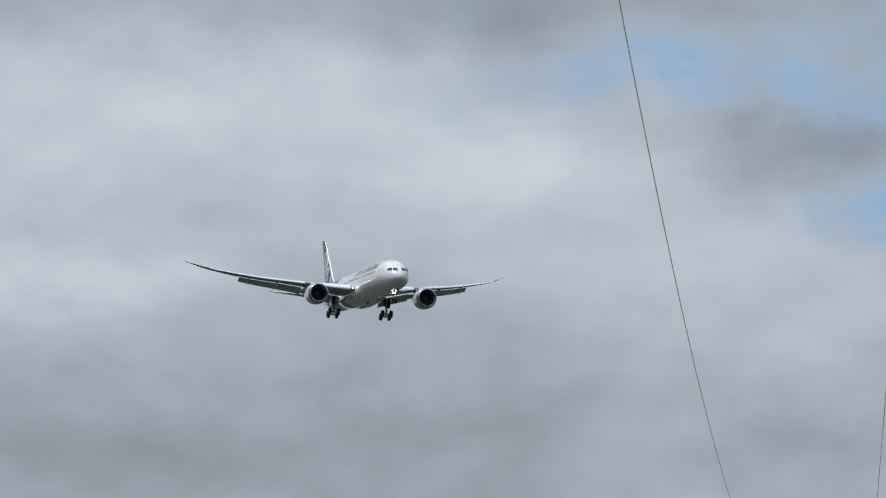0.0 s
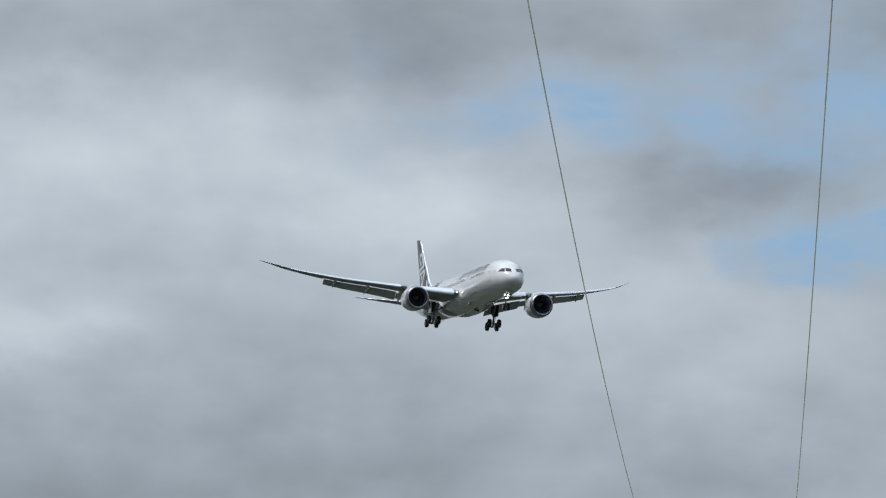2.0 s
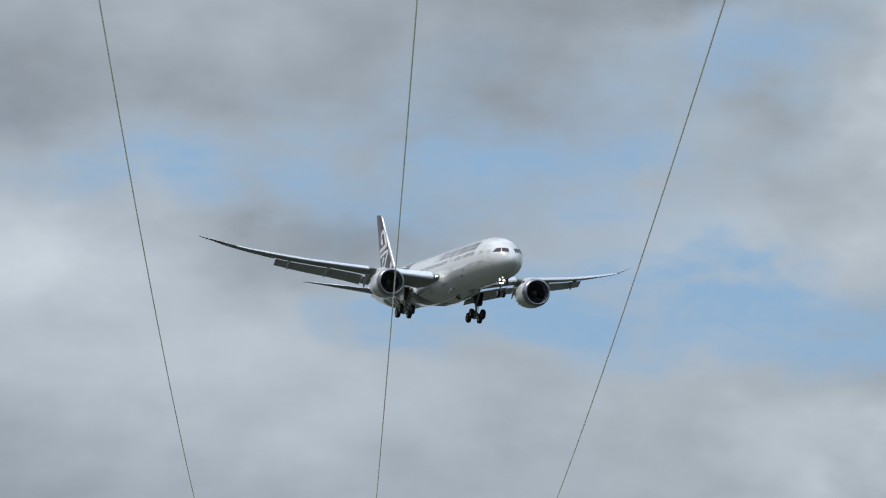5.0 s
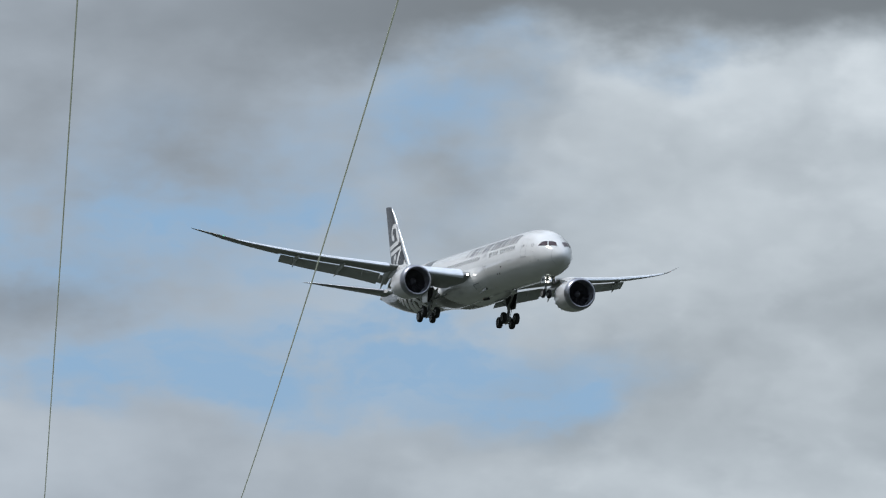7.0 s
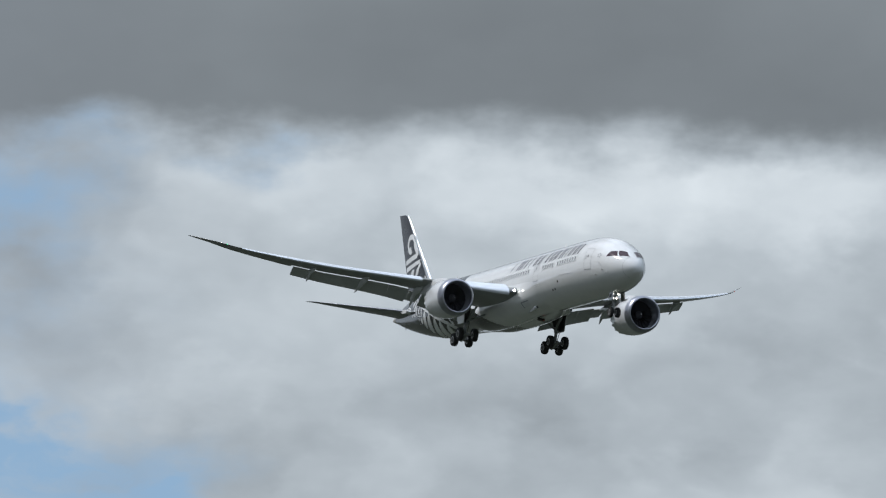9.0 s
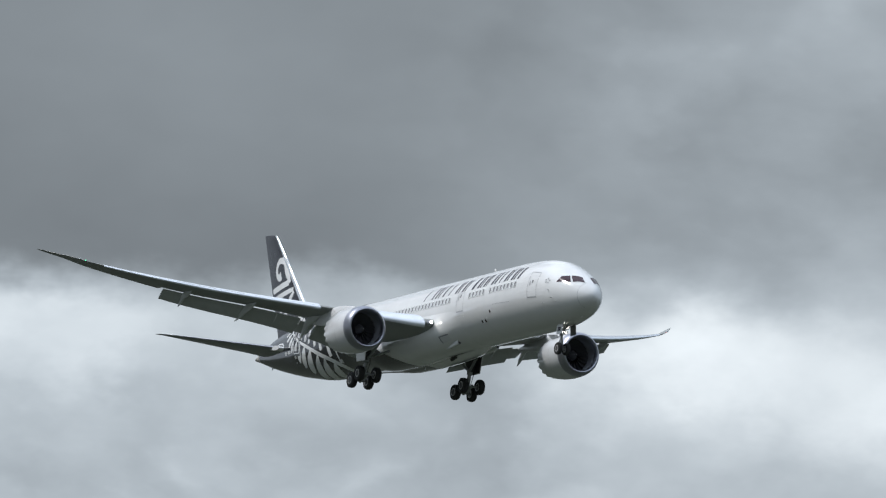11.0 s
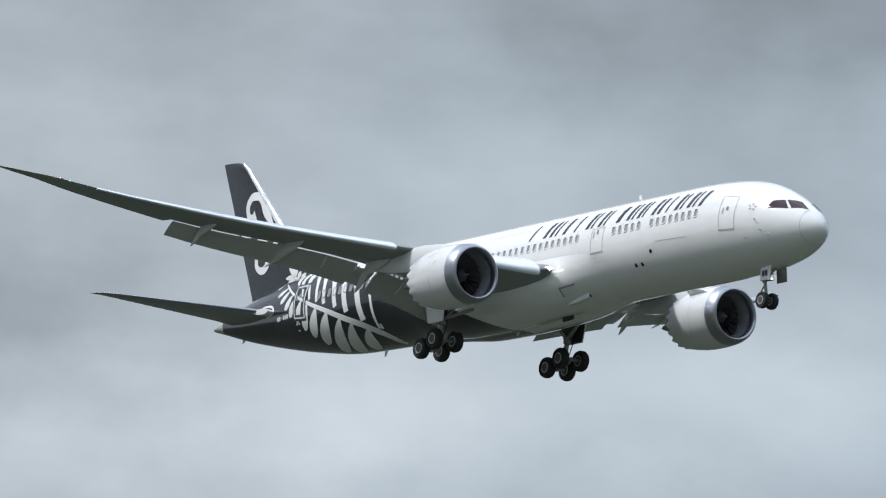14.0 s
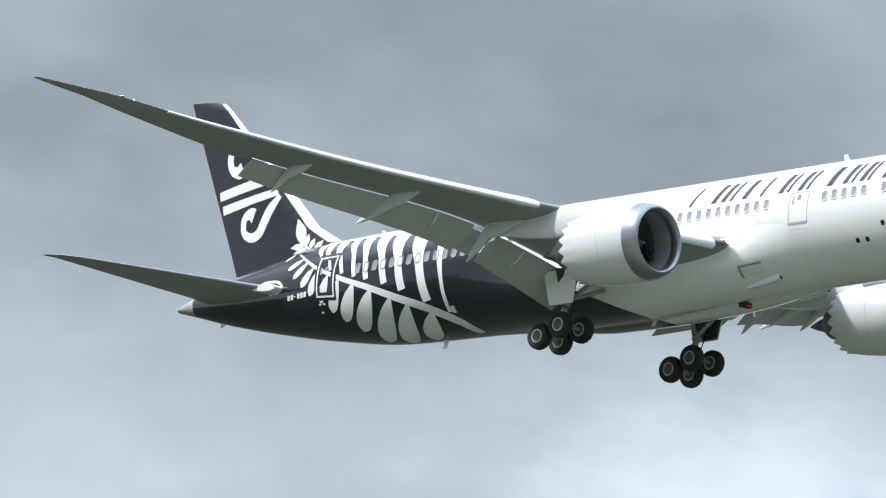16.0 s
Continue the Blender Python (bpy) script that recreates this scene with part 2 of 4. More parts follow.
COWL = material("cowl_paint", (0.70, 0.71, 0.73), 0.2, vary=0.04, coat=0.6)
LIP = material("lip_metal", (0.37, 0.38, 0.43), 0.34, 0.9, vary=0.06)
CONE = material("exhaust_metal", (0.52, 0.49, 0.45), 0.4, 0.6, vary=0.15)
HOT = material("core_metal", (0.16, 0.15, 0.145), 0.45, 0.7, vary=0.2)
DUCT = material("inlet_lining", (0.27, 0.28, 0.31), 0.5, vary=0.1)
DUCT_DARK = material("fan_dark", (0.08, 0.08, 0.09), 0.5, vary=0.2)
SPIN = material("spinner_paint", (0.08, 0.08, 0.09), 0.5, vary=0.15)
BLADEM = material("fan_blade_metal", (0.07, 0.07, 0.08), 0.45, 0.2, vary=0.15)
RIMDARK = material("wheel_hub", (0.09, 0.09, 0.092), 0.55, 0.3, vary=0.2)
RIM = material("rim_paint", (0.42, 0.42, 0.42), 0.5, 0.3, vary=0.15)
FERN = material("white_marking", (0.80, 0.81, 0.82), 0.18, vary=0.03, coat=0.6)
TITLE = material("dark_marking", (0.03, 0.03, 0.05), 0.35, vary=0.1)
SEAM = material("seam_grey", (0.40, 0.41, 0.43), 0.5, vary=0.1)
FRAMEM = material("window_frame", (0.74, 0.75, 0.76), 0.4, vary=0.08)
TAILFRAME = material("tail_window_frame", (0.3, 0.3, 0.31), 0.3, vary=0.1)
PANE = material("cabin_pane", (0.27, 0.275, 0.29), 0.12, vary=0.2)
LINER = material("door_liner", (0.045, 0.045, 0.047), 0.6, vary=0.25)
DOORIN = material("door_inside", (0.22, 0.22, 0.22), 0.6, vary=0.2)
GREEN = material("green_light", (0.05, 0.5, 0.25), 0.2, emit=(0.1, 1.0, 0.5, 1.2))
RED = material("red_light", (0.5, 0.05, 0.04), 0.2, emit=(1.0, 0.1, 0.05, 0.05))
BEACON = material("beacon_glass", (0.35, 0.02, 0.015), 0.15, emit=(1.0, 0.06, 0.02, 22.0))
LAMP = material("lamp_lens", (0.9, 0.9, 0.85), 0.1, emit=(1.0, 0.97, 0.88, 13.0))
WIRE = material("cable_metal", (0.62, 0.62, 0.64), 0.7, 0.0, vary=0.2)
WOOD = material("pole_wood", (0.16, 0.12, 0.09), 0.85, vary=0.3, bump=0.3)


def fuselage_paint():
    """White forward, black aft of a slanting curved line."""
    m = bpy.data.materials.new("fuselage_paint")
    m.use_nodes = True
    mk = nodes_of(m.node_tree)
    co = mk("ShaderNodeTexCoord").outputs["Object"]
    x, y, z = mk("ShaderNodeSeparateXYZ", {0: co}).outputs
    low = mth(mk, "MULTIPLY", mth(mk, "MINIMUM", z, 0.0), -2.3)
    edge = mth(mk, "ADD", mth(mk, "MULTIPLY_ADD", mth(mk, "MAXIMUM", z, 0.0), -0.5, low), -37.2)
    fac = mk("ShaderNodeMapRange", {0: mth(mk, "SUBTRACT", edge, x), 1: -0.02, 2: 0.02}).outputs[0]
    dirt = mk("ShaderNodeTexNoise", {"Vector": co, "Scale": 1.2, "Detail": 5.0}).outputs["Fac"]
    w = mk("ShaderNodeMix", {0: dirt, 6: (0.74, 0.755, 0.77, 1), 7: (0.83, 0.835, 0.84, 1)}, data_type="RGBA").outputs[2]
    k = mk("ShaderNodeMix", {0: dirt, 6: (0.008, 0.009, 0.013, 1), 7: (0.016, 0.017, 0.024, 1)}, data_type="RGBA").outputs[2]
    col = mk("ShaderNodeMix", {0: fac, 6: w, 7: k}, data_type="RGBA").outputs[2]
    rg = mk("ShaderNodeMapRange", {0: dirt, 1: 0.3, 2: 0.7, 3: 0.1, 4: 0.2}).outputs[0]
    coat = mth(mk, "MULTIPLY_ADD", fac, -0.4, 0.85)
    p = mk("ShaderNodeBsdfPrincipled", {"Base Color": col, "Roughness": rg, "Coat Weight": coat, "Coat Roughness": 0.04})
    mk("ShaderNodeOutputMaterial", {0: p.outputs[0]})
    return m


FUSE = fuselage_paint()


def lit_shaded_ground():
    """Unseen grass: sunlight near the viewer, cloud shade farther off, put into its colour."""
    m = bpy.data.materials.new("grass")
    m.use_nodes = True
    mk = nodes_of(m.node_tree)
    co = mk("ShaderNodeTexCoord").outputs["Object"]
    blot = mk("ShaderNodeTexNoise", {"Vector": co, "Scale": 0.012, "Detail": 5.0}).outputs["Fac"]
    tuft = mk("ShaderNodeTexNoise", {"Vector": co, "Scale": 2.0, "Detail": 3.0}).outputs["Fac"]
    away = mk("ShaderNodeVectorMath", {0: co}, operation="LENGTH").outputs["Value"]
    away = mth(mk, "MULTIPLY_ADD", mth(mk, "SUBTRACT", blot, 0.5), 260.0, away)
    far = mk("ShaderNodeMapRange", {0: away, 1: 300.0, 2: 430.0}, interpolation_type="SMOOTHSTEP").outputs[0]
    # pale stands for ground in the sun, dark for ground under cloud
    sunlit_tone = mk("ShaderNodeMix", {0: tuft, 6: (0.11, 0.13, 0.085, 1), 7: (0.21, 0.235, 0.165, 1)}, data_type="RGBA").outputs[2]
    shaded_tone = mk("ShaderNodeMix", {0: blot, 6: (0.018, 0.023, 0.016, 1), 7: (0.06, 0.066, 0.052, 1)}, data_type="RGBA").outputs[2]
    col = mk("ShaderNodeMix", {0: far, 6: sunlit_tone, 7: shaded_tone}, data_type="RGBA").outputs[2]
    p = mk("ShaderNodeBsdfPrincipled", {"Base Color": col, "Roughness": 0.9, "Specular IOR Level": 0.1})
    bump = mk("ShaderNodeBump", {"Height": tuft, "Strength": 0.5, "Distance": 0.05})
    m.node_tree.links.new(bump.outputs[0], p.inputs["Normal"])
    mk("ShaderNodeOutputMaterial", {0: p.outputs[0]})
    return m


GRASS = lit_shaded_ground()


# ---- mesh helpers ----
def part(name, bm, mat, parent=None, label="", smooth=True, mats=()):
    me = bpy.data.meshes.new(name)
    bmesh.ops.recalc_face_normals(bm, faces=bm.faces)
    bm.to_mesh(me)
    bm.free()
    for q in (mats or (mat,)):
        me.materials.append(q)
    if smooth:
        me.shade_smooth()
        me.set_sharp_from_angle(angle=radians(38))
    ob = new(name, me)
    ob.parent = parent
    if label:
        ob["label"] = label
    return ob


def loft(rings, caps=(True, True), bm=None, closed=True):
    bm = bm or bmesh.new()
    vs = [[bm.verts.new(p) for p in r] for r in rings]
    n = len(rings[0])
    for a, b in zip(vs, vs[1:]):
        for i in range(n if closed else n - 1):
            j = (i + 1) % n
            bm.faces.new((a[i], a[j], b[j], b[i]))
    if caps[0]:
        bm.faces.new(vs[0])
    if caps[1]:
        bm.faces.new(vs[-1])
    return bm


def tube(points, radii, n=14):
    """Round bar through points."""
    rings = []
    pts = [Vector(p) for p in points]
    for i, (p, r) in enumerate(zip(pts, radii)):
        d = (pts[min(i + 1, len(pts) - 1)] - pts[max(i - 1, 0)]).normalized()
        a = d.orthogonal().normalized()
        b = d.cross(a)
        rings.append([p + a * (r * math.cos(2 * math.pi * k / n)) + b * (r * math.sin(2 * math.pi * k / n)) for k in range(n)])
    return loft(rings)


def smooth_at(x, table):
    """Cubic interpolation through rows (x, value), x rising."""
    xs = [r[0] for r in table]
    ys = [r[1] for r in table]
    if x <= xs[0]:
        return ys[0]
    if x >= xs[-1]:
        return ys[-1]
    i = max(j for j in range(len(xs)) if xs[j] <= x)

    def slope(k):
        if k == 0:
            return (ys[1] - ys[0]) / (xs[1] - xs[0])
        if k == len(xs) - 1:
            return (ys[-1] - ys[-2]) / (xs[-1] - xs[-2])
        d0, d1 = (ys[k] - ys[k - 1]) / (xs[k] - xs[k - 1]), (ys[k + 1] - ys[k]) / (xs[k + 1] - xs[k])
        return 0 if d0 * d1 <= 0 else 2 * d0 * d1 / (d0 + d1)
    h = xs[i + 1] - xs[i]
    u = (x - xs[i]) / h
    return ((2 * u**3 - 3 * u**2 + 1) * ys[i] + (u**3 - 2 * u**2 + u) * h * slope(i)
            + (-2 * u**3 + 3 * u**2) * ys[i + 1] + (u**3 - u**2) * h * slope(i + 1))


# fuselage outline, by distance d behind the nose tip
TOP = [(0, -0.95), (0.12, -0.60), (0.5, -0.11), (1.2, 0.48), (2.2, 1.15), (3.4, 1.83), (4.8, 2.38), (6.5, 2.74), (8.5, 2.92), (11, 2.99), (46, 2.99), (51, 2.90), (56, 2.30), (60.8, 1.22), (62.1, 0.80)]
BOT = [(0, -0.95), (0.12, -1.27), (0.5, -1.65), (1.2, -2.04), (2.2, -2.40), (3.4, -2.66), (4.8, -2.84), (7, -2.95), (10, -2.98), (39, -2.98), (43, -2.90), (46.2, -2.79), (50.8, -2.18), (54.8, -1.40), (58.6, -0.50), (61, 0.20), (62.1, 0.50)]
WID = [(0, 0.0), (0.12, 0.36), (0.5, 0.84), (1.2, 1.34), (2.2, 1.86), (3.4, 2.28), (4.8, 2.57), (7, 2.79), (10, 2.885), (42, 2.885), (46, 2.74), (50, 2.36), (55, 1.58), (59, 0.86), (62.1, 0.28)]


def section(d):
    t, b, w = smooth_at(d, TOP), smooth_at(d, BOT), smooth_at(d, WID)
    return (t + b) / 2, (t - b) / 2, w


def skin(d, ang, off=0.0):
    """Point on the fuselage: ang in degrees from the starboard horizontal, up."""
    c, h, w = section(d)
    a = radians(ang)
    return Vector((-d, -(w + off) * math.cos(a), c + (h + off) * math.sin(a)))


airliner = tagged(new("airliner"), "twin-engined white airliner with black fern-patterned tail, landing gear down", "airplane")


def fuselage():
    ds = [0.015, 0.06, 0.12, 0.25, 0.5, 0.8, 1.2, 1.7, 2.2, 2.8, 3.4, 4.1, 4.8, 5.6, 6.5, 7.5, 8.5, 10]
    ds += [10 + 30 * i / 20 for i in range(1, 21)]
    ds += [40 + 20.8 * i / 32 for i in range(1, 33)]
    body = part("fuselage", loft([[skin(d, 360 * k / 96) for k in range(96)] for d in ds]), FUSE, airliner)
    ds = [60.8 + 1.3 * i / 5 for i in range(6)]
    rings = [[skin(d, 360 * k / 48) for k in range(48)] for d in ds]
    inner = [[Vector((-61.4, p.y * 0.7, 0.62 + (p.z - 0.65) * 0.7)) for p in rings[-1]]]
    part("exhaust_cone", loft(rings + inner, (False, True)), CONE, body, "bare metal tail exhaust cone")
    return body


body = fuselage()


def fairing_point(d, ang, off=0.0):
    """On the belly fairing, which swells smoothly out of the skin; ang in degrees from the widest line."""
    a = ang if ang >= -90 else -180 - ang
    side = smooth_at(a, [(-90, 0.0), (-70, 0.45), (-50, 0.88), (-36, 0.97), (-24, 0.72), (-12, 0.3), (-4, 0.03), (0, -0.05), (8, -0.12)])
    low = smooth_at(a, [(-90, 1.0), (-70, 0.75), (-50, 0.25), (-36, 0.0), (8, 0.0)])
    grow = smooth_at(d, [(17.8, -0.02), (18.6, 0.03), (19.6, 0.16), (21, 0.4), (22.5, 0.66), (24, 0.86), (26, 0.97), (29.5, 1.0), (33, 0.95), (36, 0.6), (38.2, 0.27), (40, 0.08), (41.5, -0.02)])
    deep = smooth_at(d, [(17.8, -0.02), (21, 0.08), (24, 0.18), (27, 0.33), (29.5, 0.43), (33, 0.4), (36, 0.2), (38.2, 0.06), (41.5, -0.02)])
    return skin(d, ang, side * grow + low * deep - 0.015 + off)


def belly_fairing():
    rings = [[fairing_point(17.8 + 23.7 * i / 89, 8 - 196 * k / 63) for k in range(64)] for i in range(90)]
    return part("belly_fairing", loft(rings), FUSE, airliner)


belly_fairing()


def airfoil(n=14):
    """Closed outline (u along chord, w thickness) for thickness 1."""
    up = []
    for i in range(n + 1):
        u = 0.5 * (1 - math.cos(math.pi * i / n))
        t = 5 * (0.2969 * math.sqrt(u) - 0.126 * u - 0.3516 * u * u + 0.2843 * u**3 - 0.1036 * u**4)
        up.append((u, t))
    return [(u, t) for u, t in up[::-1]] + [(u, -0.8 * t) for u, t in up[1:-1]]


def nose_foil(cut=0.15, under=0.03):
    """The front of the airfoil, closed behind: a leading-edge slat."""
    return [(u, w) for u, w in airfoil(40) if u <= (cut if w > 0 else under)]


def wing_station(y):
    le = smooth_at(y, [(2.0, -21.68), (3.4, -22.6), (9.7, -26.75), (26.6, -37.95), (27.8, -39.3), (28.9, -41.0), (29.6, -42.1), (30.0, -42.75)])
    te = smooth_at(y, [(2.0, -33.6), (3.4, -33.4), (9.7, -33.2), (21.2, -37.9), (26.3, -39.98), (28.2, -41.32), (29.4, -42.5), (30.0, -43.0)])
    z = smooth_at(y, [(2.0, -1.05), (3.4, -0.93), (7.0, -0.42), (10.0, 0.02), (14.0, 0.6), (18.0, 1.21), (22.0, 2.0), (26.6, 3.17), (28.5, 3.98), (30.0, 4.64)])
    th = smooth_at(y, [(2.0, 0.13), (9.7, 0.105), (25, 0.09), (30, 0.08)])
    inc = radians(smooth_at(y, [(2.0, 4.0), (10, 2.5), (30, -0.5)]))
    return le, te, z, th, inc


def wing_point(y, u, w=0.0, side=-1, drop=0.0):
    """On the chord at u, w thicknesses above it."""
    le, te, z, th, inc = wing_station(y)
    c = le - te
    return Vector((le - u * c * math.cos(inc), side * y, z + w * th * c - u * c * math.sin(inc) - drop))


def wing(side, name):
    ys = [2.0, 3.4, 5, 7, 9.0, 9.7, 10.5, 12, 14, 16, 18, 20, 21.14, 22, 24, 25.2, 26.3, 27, 27.6, 28.2, 28.8, 29.2, 29.6, 29.85, 30.0]
    ys += [21.06]
    ys.sort()

    def outline(y):
        # the rear of the section is the flap's, along the flaps
        cut = 0.84 if y < 21.1 else 1.0
        return [wing_point(y, u * cut, h, side) for u, h in airfoil()]
    w = part(name, loft([outline(y) for y in ys]), GREYWING, airliner)
    for y0, y1 in ((3.75, 8.6), (11.0, 26.2)):
        n = max(4, int((y1 - y0) / 1.4))
        rings = []
        for i in range(n + 1):
            y = y0 + (y1 - y0) * i / n
            le, te, z, th, inc = wing_station(y)
            c = le - te
            top = max(h for u, h in nose_foil()) * th * c
            a = radians(11)
            ring = []
            for u, h in nose_foil(0.15, 0.015 if y1 < 9 else 0.045):
                dx, dz = (0.15 - u) * c, (h * 1.25) * th * c - top
                ring.append(Vector((le - 0.15 * c + 0.03 * c + dx * math.cos(a) + dz * math.sin(a), side * y, z + top + 0.004 * c - dx * math.sin(a) + dz * math.cos(a))))
            rings.append(ring)
        part("slat", loft(rings), SLAT, w, "polished metal leading-edge slat")
    # flaps, drooped and set back behind the trailing edge
    for y0, y1, c0, c1, tilt in ((3.7, 9.2, 2.2, 1.85, 37), (10.6, 21.0, 1.9, 1.25, 35)):
        rings = []
        n = 8
        for i in range(n + 1):
            y = y0 + (y1 - y0) * i / n
            c = c0 + (c1 - c0) * i / n
            hinge = wing_point(y, 0.835, -0.3, side) + Vector((0.22, 0, 0.0))
            a = radians(tilt)
            rings.append([hinge + Vector((-u * c * math.cos(a) + h * 0.11 * c * math.sin(a) * -1, 0, -u * c * math.sin(a) + h * 0.11 * c * math.cos(a))) for u, h in airfoil()])
        part("flap", loft(rings), FLAP, w, "lowered trailing-edge flap")
    # flaperon between the flaps
    rings = []
    for y in (9.3, 9.9, 10.5):
        hinge = wing_point(y, 0.84, -0.4, side) + Vector((0, 0, -0.05))
        a = radians(24)
        rings.append([hinge + Vector((-u * 1.7 * math.cos(a), 0, -u * 1.7 * math.sin(a) + h * 0.2)) for u, h in airfoil()])
    part("flaperon", loft(rings), FLAP, w)
    # flap track fairings: a fixed front half and a drooped rear half
    for y, tx, tz, r in ((10.2, -32.9, -1.95, 0.30), (14.94, -35.8, -0.58, 0.26), (19.56, -37.1, 0.28, 0.22)):
        hinge = wing_point(y, 0.72, -0.45, side) + Vector((0, 0, -0.16))
        front = wing_point(y, 0.36, -0.45, side)
        tip = Vector((tx, side * y, tz))
        rings = []
        for i in range(15):
            q = i / 14
            c = front.lerp(hinge, q * 2) if q < 0.5 else hinge.lerp(tip, q * 2 - 1)
            g = max(0.02, math.sin(math.pi * min(1, q * 0.97 + 0.015)) ** 0.75) * r
            rings.append([c + Vector((0, g * 0.62 * math.cos(k * math.pi / 8), g * 1.35 * math.sin(k * math.pi / 8))) for k in range(16)])
        part("flap_track_fairing", loft(rings), BELLY, w, "pointed flap track fairing")
    # thin actuator arms between wing and flap
    for y in (7.4, 12.5):
        top = wing_point(y, 0.8, -0.4, side)
        knee = wing_point(y, 0.92, -0.4, side) + Vector((0, 0, -0.62))
        part("flap_actuator", tube([top, (top + knee) / 2 + Vector((0, 0, -0.1)), knee], [0.07, 0.06, 0.035], 8), COWL, w, "pale flap actuator arm")
    # tip lights
    bm = bmesh.new()
    bmesh.ops.create_uvsphere(bm, u_segments=10, v_segments=8, radius=0.05, matrix=Matrix.Translation(wing_point(27.4, 0.0, 0.1, side) + Vector((0.03, 0, 0))))
    bm2 = bmesh.new()
    bmesh.ops.create_uvsphere(bm2, u_segments=10, v_segments=8, radius=1.0)
    for v in bm2.verts:
        v.co = wing_point(27.75, 0.0, 0.1, side) + Vector((0.0 + v.co.x * 0.16, v.co.y * 0.13, v.co.z * 0.05))
    part("strobe_lens", bm2, SILVER, w, "clear strobe light lens")
    part("navigation_light", bm, GREEN if side < 0 else RED, w, "green navigation light" if side < 0 else "red navigation light")
    return w


for sd, nm in ((-1, "starboard_wing"), (1, "port_wing")):
    wing(sd, nm)


def ring_x(x, y0, z0, r, n=64):
    return [Vector((x, y0 + r * math.cos(2 * math.pi * k / n), z0 + r * math.sin(2 * math.pi * k / n))) for k in range(n)]


BLADE = None


def engine(side):
    global BLADE
    x0, y0, z0 = -20.75, side * 9.92, -2.22
    # cowl with a scalloped rear edge
    n = 128
    out = [(0.78, 1.85), (1.0, 1.872), (1.5, 1.91), (2.2, 1.92), (3.0, 1.875), (3.8, 1.77), (4.4, 1.66)]
    rings = [ring_x(x0 - d, y0, z0, r, n) for d, r in out]

    def teeth(r, base, depth):
        ring = []
        for k, p in enumerate(ring_x(0, y0, z0, r, n)):
            u = (k * 18 / n) % 1.0
            ring.append(Vector((x0 - base - depth * (1 - abs(2 * u - 1)), p.y, p.z)))
        return ring
    rings += [teeth(1.56, 4.72, 0.33), teeth(1.50, 4.70, 0.33), ring_x(x0 - 4.0, y0, z0, 1.5, n), ring_x(x0 - 2.2, y0, z0, 1.46, n)]
    eng = part("engine", loft(rings, (False, False)), COWL, airliner, "white engine cowl with scalloped rear edge")
    lip = [(0.8, 1.856), (0.55, 1.82), (0.3, 1.765), (0.12, 1.69), (0.03, 1.615), (0.0, 1.55), (0.03, 1.49), (0.12, 1.44), (0.3, 1.405), (0.5, 1.395)]
    part("inlet_lip", loft([ring_x(x0 - d, y0, z0, r) for d, r in lip], (False, False)), LIP, eng, "bare metal inlet lip")
    duct = [(0.5, 1.397), (0.9, 1.40), (1.4, 1.43), (2.3, 1.45)]
    part("inlet_duct", loft([ring_x(x0 - d, y0, z0, r) for d, r in duct], (False, False)), DUCT, eng, "grey inlet lining")
    part("fan_hub", loft([ring_x(x0 - 1.75, y0, z0, 1.44), ring_x(x0 - 1.80, y0, z0, 0.2)], (False, True)), DUCT_DARK, eng)
    spin = [(1.02, 0.02), (1.06, 0.08), (1.2, 0.19), (1.4, 0.32), (1.6, 0.42), (1.75, 0.46)]
    part("spinner", loft([ring_x(x0 - d, y0, z0, r, 24) for d, r in spin]), SPIN, eng)
    bm = bmesh.new()
    bmesh.ops.create_cube(bm, size=1)
    for v in bm.verts:
        v.co = (v.co.x * 0.02 - 1.06, 0.10 + v.co.y * 0.09, 0.02 + v.co.z * 0.025)
    mark = part("spinner_mark", bm, WHITE, eng, "white swirl on the spinner")
    mark.matrix_basis = Matrix.Translation((x0, y0, z0))
    if BLADE is None:
        bm = bmesh.new()
        rows = []
        for i in range(6):
            q = i / 5
            r = 0.4 + 1.0 * q
            tw = radians(25 + 38 * q)
            cw = 0.19 + 0.05 * math.sin(math.pi * q)
            rows.append([bm.verts.new((-1.58 + sg * cw * math.cos(tw) + th, sg * cw * math.sin(tw) + 0.06 * math.sin(3 * q), r)) for sg, th in ((-1, 0), (0, 0.015), (1, 0), (0, -0.015))])
        for a, b in zip(rows, rows[1:]):
            for k in range(4):
                bm.faces.new((a[k], a[(k + 1) % 4], b[(k + 1) % 4], b[k]))
        bm.faces.new(rows[-1])
        first = part("fan_blade", bm, BLADEM, eng)
        BLADE = first.data
        first.matrix_basis = Matrix.Translation((x0, y0, z0))
        start = 1
    else:
        start = 0
    for k in range(start, 20):
        ob = new("fan_blade", BLADE)
        ob.parent = eng
        ob.matrix_basis = Matrix.Translation((x0, y0, z0)) @ Matrix.Rotation(2 * math.pi * k / 20, 4, "X")
    core = [(3.6, 1.12), (4.6, 1.08), (5.4, 0.92), (6.0, 0.74), (6.05, 0.70)]
    part("core_cowl", loft([ring_x(x0 - d, y0, z0 + 0.02, r, 48) for d, r in core], (False, True)), HOT, eng, "dark metal core exhaust")
    plug = [(5.9, 0.48), (6.5, 0.36), (7.1, 0.16), (7.4, 0.03)]
    part("exhaust_plug", loft([ring_x(x0 - d, y0, z0 + 0.02, r, 32) for d, r in plug]), HOT, eng)
    # pylon from cowl to wing
    rings = []
